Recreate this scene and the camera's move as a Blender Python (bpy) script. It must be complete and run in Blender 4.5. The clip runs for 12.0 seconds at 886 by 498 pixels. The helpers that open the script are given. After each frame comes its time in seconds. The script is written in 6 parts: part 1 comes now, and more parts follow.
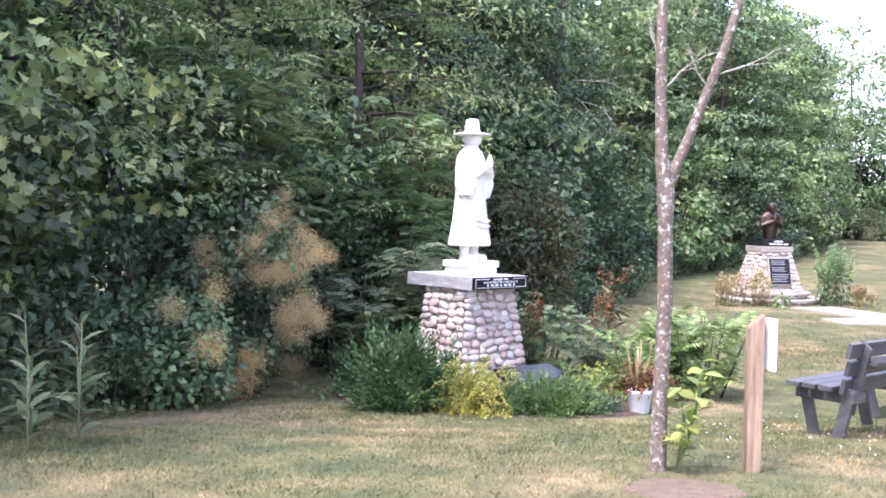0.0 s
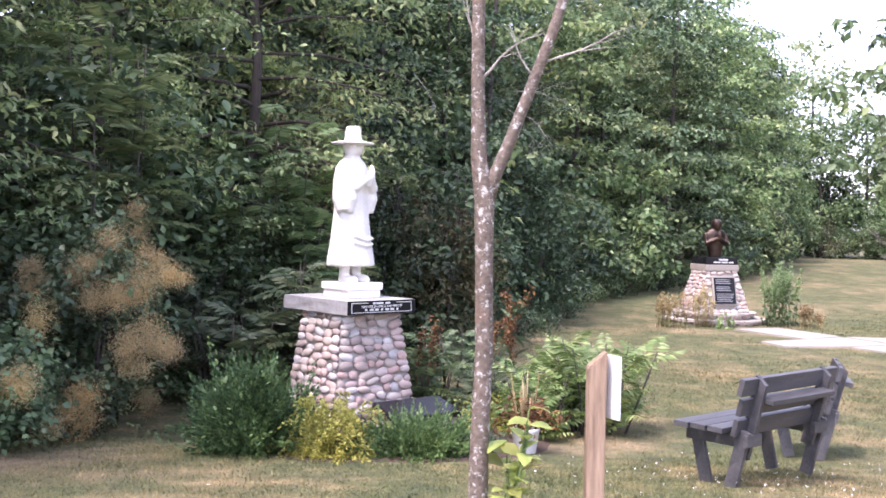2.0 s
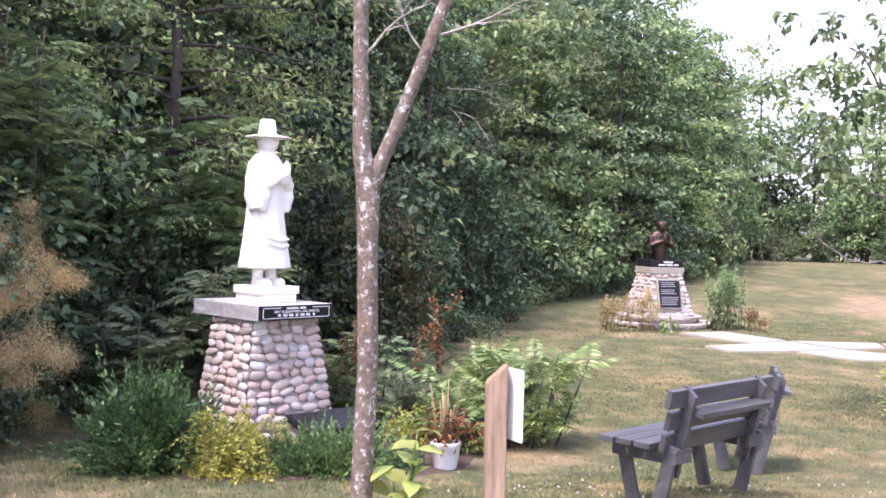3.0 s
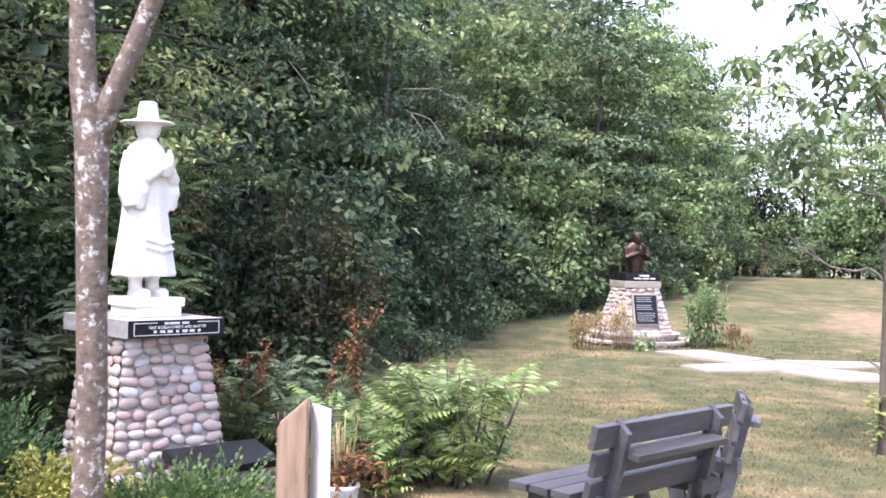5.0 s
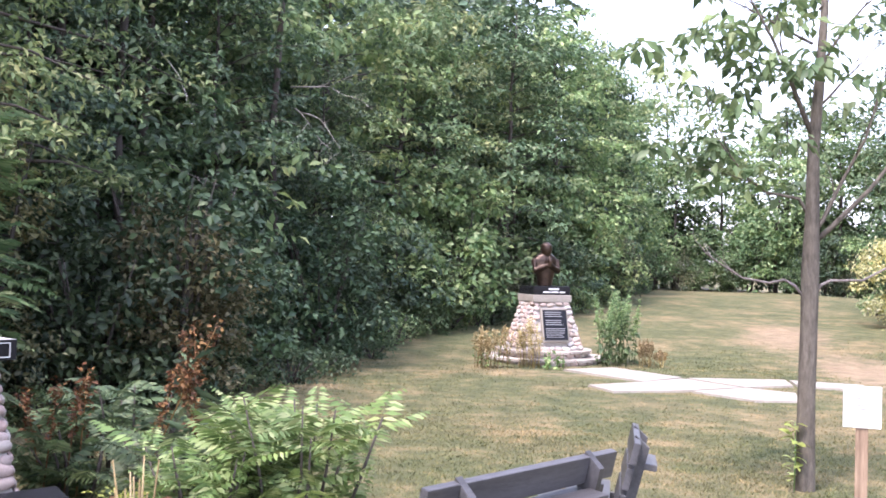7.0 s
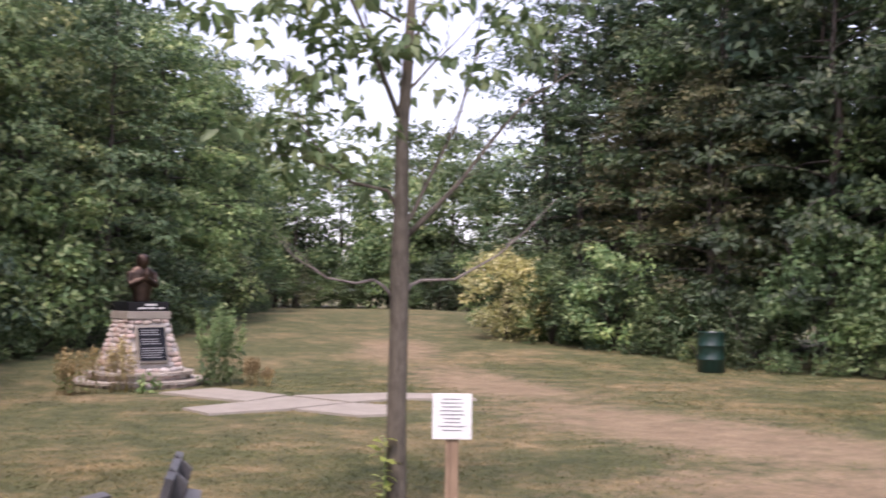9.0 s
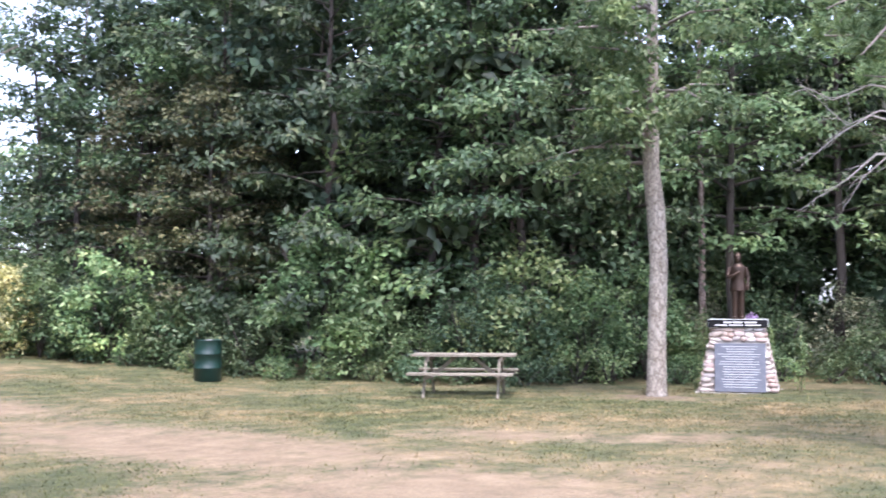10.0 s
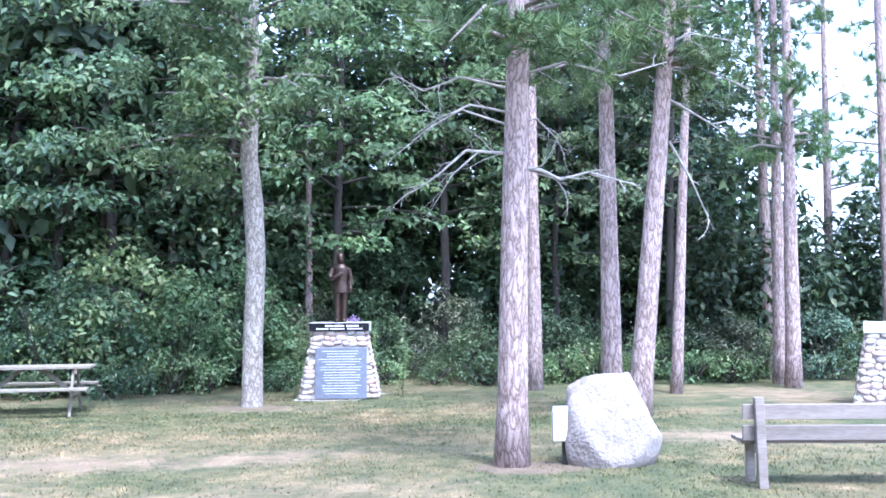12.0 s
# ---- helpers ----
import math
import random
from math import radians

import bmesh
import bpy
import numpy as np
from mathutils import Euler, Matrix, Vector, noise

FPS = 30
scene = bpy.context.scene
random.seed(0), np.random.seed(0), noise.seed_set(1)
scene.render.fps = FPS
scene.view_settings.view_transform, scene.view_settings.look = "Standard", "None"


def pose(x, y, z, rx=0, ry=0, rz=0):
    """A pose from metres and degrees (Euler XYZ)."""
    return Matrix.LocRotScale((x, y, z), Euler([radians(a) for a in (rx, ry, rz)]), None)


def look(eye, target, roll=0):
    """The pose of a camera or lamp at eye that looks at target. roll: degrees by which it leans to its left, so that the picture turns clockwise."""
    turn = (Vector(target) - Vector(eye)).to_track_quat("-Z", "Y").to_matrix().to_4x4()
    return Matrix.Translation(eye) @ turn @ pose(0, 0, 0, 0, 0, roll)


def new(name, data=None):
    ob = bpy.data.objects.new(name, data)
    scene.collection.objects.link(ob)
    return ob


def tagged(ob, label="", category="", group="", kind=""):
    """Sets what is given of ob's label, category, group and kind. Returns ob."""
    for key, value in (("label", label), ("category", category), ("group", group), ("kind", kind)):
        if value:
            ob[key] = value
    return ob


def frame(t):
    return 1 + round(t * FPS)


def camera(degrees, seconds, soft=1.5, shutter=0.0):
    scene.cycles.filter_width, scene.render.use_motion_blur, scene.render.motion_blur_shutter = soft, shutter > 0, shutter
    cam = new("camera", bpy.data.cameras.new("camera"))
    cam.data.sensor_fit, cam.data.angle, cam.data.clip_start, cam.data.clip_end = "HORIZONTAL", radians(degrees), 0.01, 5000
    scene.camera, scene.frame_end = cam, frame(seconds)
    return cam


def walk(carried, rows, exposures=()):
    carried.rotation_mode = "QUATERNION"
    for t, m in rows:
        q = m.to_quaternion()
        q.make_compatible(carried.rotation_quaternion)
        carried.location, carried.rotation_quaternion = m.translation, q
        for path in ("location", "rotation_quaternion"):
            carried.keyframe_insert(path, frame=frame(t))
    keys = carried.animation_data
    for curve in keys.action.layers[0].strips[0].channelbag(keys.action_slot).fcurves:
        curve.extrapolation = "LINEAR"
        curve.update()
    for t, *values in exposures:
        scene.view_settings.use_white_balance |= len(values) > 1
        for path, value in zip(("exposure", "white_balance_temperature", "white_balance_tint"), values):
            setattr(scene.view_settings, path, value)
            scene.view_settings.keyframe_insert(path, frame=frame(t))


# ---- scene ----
cam = camera(44.8, 12.0, soft=1.7, shutter=0.2)
PATH = [
    (0.0, (0.661, 0.394, 1.248), (0.535, 2.389, 1.170), 1.2),
    (0.5, (0.933, 0.680, 1.254), (0.818, 2.676, 1.193), 1.1),
    (1.0, (1.151, 1.052, 1.247), (1.041, 3.049, 1.195), 1.1),
    (1.5, (1.414, 1.335, 1.245), (1.320, 3.332, 1.198), 1.2),
    (2.0, (1.622, 1.616, 1.257), (1.539, 3.614, 1.212), 1.2),
    (2.5, (1.774, 1.941, 1.253), (1.737, 3.940, 1.210), 1.2),
    (3.0, (1.940, 2.277, 1.236), (1.940, 4.277, 1.198), 1.3),
    (5.0, (2.636, 3.847, 1.101), (2.647, 5.847, 1.098), 1.2),
    (5.5, (2.819, 4.207, 1.097), (2.838, 6.207, 1.106), 1.3),
    (6.0, (2.963, 4.506, 1.094), (2.988, 6.505, 1.114), 1.3),
    (6.5, (3.075, 4.802, 1.087), (3.168, 6.799, 1.111), 1.4),
    (8.5, (3.790, 6.457, 0.931), (4.262, 8.400, 0.991), 0.5),
    (9.0, (3.975, 6.421, 0.902), (4.780, 8.250, 0.979), 0.5),
    (9.5, (4.226, 6.332, 0.859), (5.459, 7.903, 0.955), 0.2),
    (10.0, (4.690, 6.629, 0.833), (6.198, 7.939, 0.933), -0.1),
    (10.5, (4.905, 6.709, 0.853), (6.542, 7.854, 0.950), -0.2),
    (11.0, (5.375, 6.782, 0.899), (7.149, 7.700, 0.992), -0.4),
    (11.5, (5.852, 6.812, 0.910), (7.695, 7.584, 1.005), -0.5),
    (12.0, (6.254, 6.891, 0.896), (8.113, 7.622, 0.992), -0.4),
]
EXPOSURES = [(0.0, 2.1, 5600, 27), (1.0, 1.85, 5650, 28), (1.5, 1.8, 5800, 31), (3.0, 1.8, 5900, 32), (6.0, 1.9, 5800, 26), (8.5, 1.3, 6050, 27), (9.5, 0.6, 6550, 33), (10.0, 1.7, 5600, 24), (10.5, 2.3, 4850, 20), (12.0, 2.05, 4750, 19)]
walk(cam, [(t, look(e, a, r)) for t, e, a, r in PATH], EXPOSURES)

# ---- light ----
SUN_AZ, SUN_EL = 222.0, 62.0
world = bpy.data.worlds.new("sky")
scene.world = world
world.use_nodes = True
_n = world.node_tree.nodes
_sky = _n.new("ShaderNodeTexSky")
_sky.sky_type = "NISHITA"
_sky.sun_disc = False
_sky.sun_elevation, _sky.sun_rotation = radians(SUN_EL), radians(SUN_AZ)
_sky.dust_density, _sky.air_density = 2.0, 1.0
_soft = _n.new("ShaderNodeHueSaturation")
_soft.inputs["Saturation"].default_value, _soft.inputs["Value"].default_value = 0.5, 1.35
world.node_tree.links.new(_sky.outputs[0], _soft.inputs["Color"])
world.node_tree.links.new(_soft.outputs[0], _n["Background"].inputs["Color"])
_n["Background"].inputs["Strength"].default_value = 0.15
sun = new("sun", bpy.data.lights.new("sun", "SUN"))
sun.data.energy, sun.data.angle, sun.data.color = 1.9, radians(12), (1.0, 0.90, 0.74)
sun.matrix_world = look((0, 0, 30), Vector((0, 0, 30)) - Vector((math.sin(radians(SUN_AZ)) * math.cos(radians(SUN_EL)), math.cos(radians(SUN_AZ)) * math.cos(radians(SUN_EL)), math.sin(radians(SUN_EL)))))

# ---- tools ----
R = random.Random(7)


def smooth(a, b, v):
    u = np.clip((np.asarray(v, float) - a) / (b - a), 0, 1)
    return u * u * (3 - 2 * u)


def ground_z(x, y):
    """The lie of the lawn: high where the walk starts, a shallow bowl, and a rise to a far crest."""
    s = 0.9 * np.asarray(y, float) + 0.02 * np.clip(np.asarray(x, float), -8, 40) ** 2
    z = -0.33 - 0.52 * smooth(5.5, 11.5, s)
    rise = 0.052 * np.clip(np.asarray(y, float) - 25.5, 0, 17) * (1 - smooth(22.0, 32.0, x))
    return z + rise + 0.012 * np.sin(1.1 * np.asarray(x, float)) * np.cos(0.9 * np.asarray(y, float))


def gz(x, y):
    return float(ground_z(x, y))


def mesh_of(name, verts, faces, smooth_faces=False):
    me = bpy.data.meshes.new(name)
    me.from_pydata([tuple(v) for v in verts], [], [tuple(f) for f in faces])
    if smooth_faces:
        me.polygons.foreach_set("use_smooth", [True] * len(me.polygons))
    me.update()
    return me


def fast_mesh(name, verts, tris):
    """A mesh of triangles from arrays."""
    me = bpy.data.meshes.new(name)
    verts = np.asarray(verts, np.float32).reshape(-1, 3)
    tris = np.asarray(tris, np.int32).reshape(-1, 3)
    me.vertices.add(len(verts))
    me.vertices.foreach_set("co", verts.ravel())
    me.loops.add(tris.size)
    me.loops.foreach_set("vertex_index", tris.ravel())
    me.polygons.add(len(tris))
    me.polygons.foreach_set("loop_start", np.arange(0, tris.size, 3, dtype=np.int32))
    me.polygons.foreach_set("loop_total", np.full(len(tris), 3, np.int32))
    me.update(calc_edges=True)
    me.validate()
    return me


def part(name, data, material, parent=None, label="", at=None):
    """Links a bmesh or a mesh as one object, under a thing or a part."""
    if isinstance(data, bmesh.types.BMesh):
        me = bpy.data.meshes.new(name)
        data.to_mesh(me)
        data.free()
    else:
        me = data
    if material is not None and not me.materials:
        me.materials.append(material)
    ob = new(name, me)
    if parent is not None:
        ob.parent = parent
    if at is not None:
        ob.matrix_basis = at
    return tagged(ob, label, kind="stuff" if name in LOOSE else "")


# parts made of countless small pieces
LOOSE = {"stem", "branch", "seed_head", "leaf", "frond", "plume", "needle", "bough", "twig", "dead_branch", "petal", "withered_leaf", "stalk", "foliage", "crown"}


def thing(name, m, label, category, group="", kind=""):
    ob = new(name)
    ob.empty_display_size = 0.1
    ob.matrix_basis = m
    return tagged(ob, label, category, group, kind)


def box_bm(bm, size, m=None, bevel=0.0):
    """Adds a box of that size, centred, moved by m, with its edges rounded."""
    made = bmesh.ops.create_cube(bm, size=1.0, matrix=(m or Matrix()) @ Matrix.Diagonal((*size, 1)))
    if bevel:
        edges = {e for v in made["verts"] for e in v.link_edges}
        bmesh.ops.bevel(bm, geom=list(edges), offset=bevel, segments=2, affect="EDGES", profile=0.6)


def box(size, m=None, bevel=0.006):
    bm = bmesh.new()
    box_bm(bm, size, m, bevel)
    return bm


def loft(rings, segs=None, cap=True):
    """A skin over rings of points, all of one length, as a smooth mesh."""
    n = len(rings[0])
    verts = [p for r in rings for p in r]
    faces = []
    for i in range(len(rings) - 1):
        for j in range(n):
            k = (j + 1) % n
            faces.append((i * n + j, i * n + k, (i + 1) * n + k, (i + 1) * n + j))
    if cap:
        faces.append(tuple(range(n))[::-1])
        faces.append(tuple(range((len(rings) - 1) * n, len(rings) * n)))
    return verts, faces


def tube(points, radii, sides=8, rough=0.0, rng=R):
    """Rings round a bent line, for trunks and limbs."""
    pts = [Vector(p) for p in points]
    rings = []
    for i, p in enumerate(pts):
        d = (pts[min(i + 1, len(pts) - 1)] - pts[max(i - 1, 0)]).normalized()
        a = d.cross(Vector((0.3, 0.9, 0.1))).normalized()
        b = d.cross(a)
        rings.append([p + (a * math.cos(q) + b * math.sin(q)) * radii[i] * (1 + rough * rng.uniform(-1, 1))
                      for q in (2 * math.pi * k / sides for k in range(sides))])
    return loft(rings)


class Skin:
    """Gathers verts and faces of several skins into one mesh."""

    def __init__(self):
        self.v, self.f = [], []

    def add(self, vf):
        n = len(self.v)
        self.v += list(vf[0])
        self.f += [tuple(i + n for i in f) for f in vf[1]]
        return self

    def mesh(self, name, smooth_faces=True):
        return mesh_of(name, self.v, self.f, smooth_faces)


# ---- materials ----
def material(name):
    m = bpy.data.materials.new(name)
    m.use_nodes = True
    nt = m.node_tree
    return m, nt, nt.nodes["Principled BSDF"]


def node(nt, kind, **values):
    n = nt.nodes.new(kind)
    for k, v in values.items():
        n.inputs[k.replace("_", " ")].default_value = v
    return n


def ramp(nt, fac, stops):
    r = nt.nodes.new("ShaderNodeValToRGB")
    while len(r.color_ramp.elements) < len(stops):
        r.color_ramp.elements.new(0.5)
    for e, (p, c) in zip(r.color_ramp.elements, stops):
        e.position, e.color = p, (*c, 1)
    nt.links.new(fac, r.inputs[0])
    return r.outputs[0]


def noise_of(nt, scale, detail=4.0, space="Object", rough=0.6, stretch=None):
    tc = nt.nodes.new("ShaderNodeTexCoord")
    src = tc.outputs[space]
    if stretch:
        mp = nt.nodes.new("ShaderNodeMapping")
        mp.inputs["Scale"].default_value = stretch
        nt.links.new(src, mp.inputs[0])
        src = mp.outputs[0]
    n = node(nt, "ShaderNodeTexNoise", Scale=scale, Detail=detail, Roughness=rough)
    nt.links.new(src, n.inputs["Vector"])
    return n.outputs["Fac"]


def mixed(nt, fac, a, b, mode="MIX"):
    mx = nt.nodes.new("ShaderNodeMix")
    mx.data_type, mx.blend_type = "RGBA", mode
    if isinstance(fac, float):
        mx.inputs[0].default_value = fac
    else:
        nt.links.new(fac, mx.inputs[0])
    for s, v in ((6, a), (7, b)):
        if isinstance(v, tuple):
            mx.inputs[s].default_value = (*v, 1)
        else:
            nt.links.new(v, mx.inputs[s])
    return mx.outputs[2]


def bump(nt, bsdf, height, strength=0.4, distance=0.01):
    b = node(nt, "ShaderNodeBump", Strength=strength, Distance=distance)
    nt.links.new(height, b.inputs["Height"])
    nt.links.new(b.outputs[0], bsdf.inputs["Normal"])


def plain(name, dark, light, scale=6.0, rough=0.7, metal=0.0, relief=0.3, depth=0.004, stretch=None, fine=60.0, spread=0.0):
    """Two scales of variation between two colours, with a fine relief; spread varies it from piece to piece."""
    m, nt, b = material(name)
    big = noise_of(nt, scale, 5, stretch=stretch)
    small = noise_of(nt, fine, 3, stretch=stretch)
    col = ramp(nt, big, [(0.3, dark), (0.7, light)])
    col = mixed(nt, 0.35, col, ramp(nt, small, [(0.3, tuple(c * 0.6 for c in dark)), (0.7, light)]))
    if spread:
        oi = nt.nodes.new("ShaderNodeObjectInfo")
        hs = node(nt, "ShaderNodeHueSaturation")
        mr = nt.nodes.new("ShaderNodeMapRange")
        mr.inputs["To Min"].default_value, mr.inputs["To Max"].default_value = 1 - spread, 1 + spread
        nt.links.new(oi.outputs["Random"], mr.inputs[0])
        nt.links.new(mr.outputs[0], hs.inputs["Value"])
        nt.links.new(col, hs.inputs["Color"])
        col = hs.outputs[0]
    nt.links.new(col, b.inputs["Base Color"])
    b.inputs["Roughness"].default_value, b.inputs["Metallic"].default_value = rough, metal
    if relief:
        bump(nt, b, small, relief, depth)
    return m


def leafy(name, stops, gloss=0.5, glow=0.27, tree_spread=0.25):
    """Leaves: colour by leaf and by plant, light passing through."""
    m, nt, b = material(name)
    geo = nt.nodes.new("ShaderNodeNewGeometry")
    col = ramp(nt, geo.outputs["Random Per Island"], stops)
    oi = nt.nodes.new("ShaderNodeObjectInfo")
    hs = node(nt, "ShaderNodeHueSaturation")
    for out, lo, hi in (("Value", 1 - tree_spread, 1 + tree_spread), ("Hue", 0.485, 0.515)):
        mr = nt.nodes.new("ShaderNodeMapRange")
        mr.inputs["To Min"].default_value, mr.inputs["To Max"].default_value = lo, hi
        nt.links.new(oi.outputs["Random"], mr.inputs[0])
        nt.links.new(mr.outputs[0], hs.inputs[out])
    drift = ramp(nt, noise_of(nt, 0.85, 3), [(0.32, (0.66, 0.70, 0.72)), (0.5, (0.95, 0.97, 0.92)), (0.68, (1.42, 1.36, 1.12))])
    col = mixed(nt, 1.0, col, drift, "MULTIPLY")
    nt.links.new(col, hs.inputs["Color"])
    nt.links.new(hs.outputs[0], b.inputs["Base Color"])
    b.inputs["Roughness"].default_value = gloss
    b.inputs["Specular IOR Level"].default_value = 0.35
    tr = nt.nodes.new("ShaderNodeBsdfTranslucent")
    nt.links.new(hs.outputs[0], tr.inputs["Color"])
    mx = nt.nodes.new("ShaderNodeMixShader")
    mx.inputs[0].default_value = glow
    nt.links.new(b.outputs[0], mx.inputs[1])
    nt.links.new(tr.outputs[0], mx.inputs[2])
    nt.links.new(mx.outputs[0], nt.nodes["Material Output"].inputs["Surface"])
    return m


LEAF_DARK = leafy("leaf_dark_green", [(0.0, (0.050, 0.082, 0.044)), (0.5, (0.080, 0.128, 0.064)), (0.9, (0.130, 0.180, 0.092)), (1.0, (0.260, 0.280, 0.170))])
# shade put into the leaf colour; the few brightest leaves stand for glints
LEAF_SHADE = leafy("leaf_shaded_green", [(0.0, (0.030, 0.052, 0.028)), (0.55, (0.052, 0.086, 0.044)), (0.92, (0.088, 0.128, 0.062)), (1.0, (0.190, 0.215, 0.120))])
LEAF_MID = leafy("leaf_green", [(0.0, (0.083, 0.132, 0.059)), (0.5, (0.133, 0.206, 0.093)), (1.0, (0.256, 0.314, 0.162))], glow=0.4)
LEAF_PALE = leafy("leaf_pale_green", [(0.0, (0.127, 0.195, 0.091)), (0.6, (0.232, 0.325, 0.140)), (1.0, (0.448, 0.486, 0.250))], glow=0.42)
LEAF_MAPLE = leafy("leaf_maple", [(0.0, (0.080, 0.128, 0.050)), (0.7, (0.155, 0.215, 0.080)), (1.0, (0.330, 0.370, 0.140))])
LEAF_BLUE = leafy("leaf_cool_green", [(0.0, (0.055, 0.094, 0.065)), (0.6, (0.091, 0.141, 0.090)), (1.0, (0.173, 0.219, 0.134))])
# low sunlight on the corner bush, painted as cream-yellow leaves
LEAF_SUNLIT = leafy("leaf_sunlit_yellow", [(0.0, (0.320, 0.340, 0.120)), (0.5, (0.550, 0.540, 0.240)), (1.0, (0.740, 0.700, 0.420))], tree_spread=0.06)
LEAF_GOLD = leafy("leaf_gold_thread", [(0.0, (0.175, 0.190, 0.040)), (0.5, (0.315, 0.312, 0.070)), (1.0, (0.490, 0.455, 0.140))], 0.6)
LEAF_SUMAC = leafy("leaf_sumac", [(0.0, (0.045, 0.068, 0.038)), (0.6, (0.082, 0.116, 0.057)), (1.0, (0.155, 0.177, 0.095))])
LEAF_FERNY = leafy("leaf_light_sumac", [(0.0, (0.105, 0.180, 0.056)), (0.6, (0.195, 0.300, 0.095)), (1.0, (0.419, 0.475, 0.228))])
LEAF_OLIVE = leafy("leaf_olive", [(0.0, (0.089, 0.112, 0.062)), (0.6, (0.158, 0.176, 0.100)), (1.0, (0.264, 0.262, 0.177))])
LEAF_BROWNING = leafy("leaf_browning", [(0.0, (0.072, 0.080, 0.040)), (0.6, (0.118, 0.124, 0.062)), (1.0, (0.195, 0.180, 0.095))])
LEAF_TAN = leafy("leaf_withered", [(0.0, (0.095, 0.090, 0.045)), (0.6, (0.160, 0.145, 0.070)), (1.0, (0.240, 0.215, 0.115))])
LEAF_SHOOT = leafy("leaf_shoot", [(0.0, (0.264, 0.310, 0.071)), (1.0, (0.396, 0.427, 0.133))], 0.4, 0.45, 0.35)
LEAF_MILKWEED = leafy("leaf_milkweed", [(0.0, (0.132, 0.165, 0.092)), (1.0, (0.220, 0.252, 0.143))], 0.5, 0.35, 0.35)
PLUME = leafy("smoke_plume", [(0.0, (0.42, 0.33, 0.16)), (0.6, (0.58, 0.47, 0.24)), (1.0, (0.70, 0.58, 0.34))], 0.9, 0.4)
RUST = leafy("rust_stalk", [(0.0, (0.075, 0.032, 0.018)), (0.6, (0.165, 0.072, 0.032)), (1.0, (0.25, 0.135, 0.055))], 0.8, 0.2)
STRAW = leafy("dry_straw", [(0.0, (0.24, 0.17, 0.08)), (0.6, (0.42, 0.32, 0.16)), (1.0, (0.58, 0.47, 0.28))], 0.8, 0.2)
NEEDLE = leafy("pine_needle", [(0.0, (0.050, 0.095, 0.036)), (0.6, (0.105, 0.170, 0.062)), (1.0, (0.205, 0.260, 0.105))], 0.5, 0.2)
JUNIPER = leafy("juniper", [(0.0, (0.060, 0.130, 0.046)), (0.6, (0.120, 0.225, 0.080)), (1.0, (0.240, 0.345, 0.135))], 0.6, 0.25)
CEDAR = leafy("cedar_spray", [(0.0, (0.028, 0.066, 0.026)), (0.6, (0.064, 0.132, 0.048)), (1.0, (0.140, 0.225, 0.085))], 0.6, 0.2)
BARK_GREY = plain("bark_grey", (0.12, 0.095, 0.08), (0.27, 0.235, 0.21), 9, 0.9, relief=0.8, depth=0.012, stretch=(1, 1, 0.25), fine=45)
BARK_DARK = plain("bark_dark", (0.035, 0.028, 0.024), (0.09, 0.075, 0.065), 8, 0.95, relief=0.7, depth=0.012, stretch=(1, 1, 0.25), fine=40)
BARK_TWIG = plain("bark_twig", (0.22, 0.19, 0.16), (0.42, 0.38, 0.34), 12, 0.9, relief=0.4)


def lawn_colour(nt):
    """Patchy summer lawn: green, straw and tan, without the soil."""
    big = noise_of(nt, 0.42, 5, rough=0.65)
    mid = noise_of(nt, 2.1, 6, rough=0.7)
    grn = ramp(nt, mid, [(0.3, (0.046, 0.064, 0.022)), (0.5, (0.094, 0.102, 0.037)), (0.7, (0.185, 0.156, 0.070))])
    tan = ramp(nt, mid, [(0.32, (0.102, 0.097, 0.041)), (0.5, (0.185, 0.150, 0.071)), (0.68, (0.325, 0.243, 0.132))])
    return mixed(nt, ramp(nt, big, [(0.46, (0, 0, 0)), (0.62, (1, 1, 1))]), grn, tan), mid


def lawn_material():
    m, nt, b = material("lawn")
    col, mid = lawn_colour(nt)
    fine = noise_of(nt, 38.0, 4, rough=0.75)
    edge = noise_of(nt, 3.0, 7, rough=0.75)
    at = nt.nodes.new("ShaderNodeAttribute")
    at.attribute_name = "worn"
    add = nt.nodes.new("ShaderNodeMath")
    add.operation = "ADD"
    nt.links.new(at.outputs["Fac"], add.inputs[0])
    nt.links.new(edge, add.inputs[1])
    soil = ramp(nt, mid, [(0.3, (0.205, 0.147, 0.088)), (0.7, (0.350, 0.262, 0.165))])
    col = mixed(nt, ramp(nt, add.outputs[0], [(0.74, (0, 0, 0)), (0.98, (0.92, 0.92, 0.92))]), col, soil)
    col = mixed(nt, 0.8, col, ramp(nt, fine, [(0.25, (0.35, 0.33, 0.30)), (0.5, (0.9, 0.9, 0.9)), (0.75, (1.5, 1.4, 1.25))]), "MULTIPLY")
    nt.links.new(col, b.inputs["Base Color"])
    b.inputs["Roughness"].default_value = 0.95
    bump(nt, b, fine, 0.9, 0.03)
    return m


def blade_material():
    """Blades take the lawn's patches, each a little lighter or darker."""
    m, nt, b = material("grass_blade")
    col, _ = lawn_colour(nt)
    geo = nt.nodes.new("ShaderNodeNewGeometry")
    col = mixed(nt, 1.0, col, ramp(nt, geo.outputs["Random Per Island"], [(0.0, (0.62, 0.66, 0.55)), (0.5, (1.05, 1.08, 0.95)), (0.85, (1.5, 1.4, 1.3)), (1.0, (2.1, 1.9, 1.8))]), "MULTIPLY")
    nt.links.new(col, b.inputs["Base Color"])
    b.inputs["Roughness"].default_value = 0.75
    return m


LAWN = lawn_material()
GRASS = blade_material()


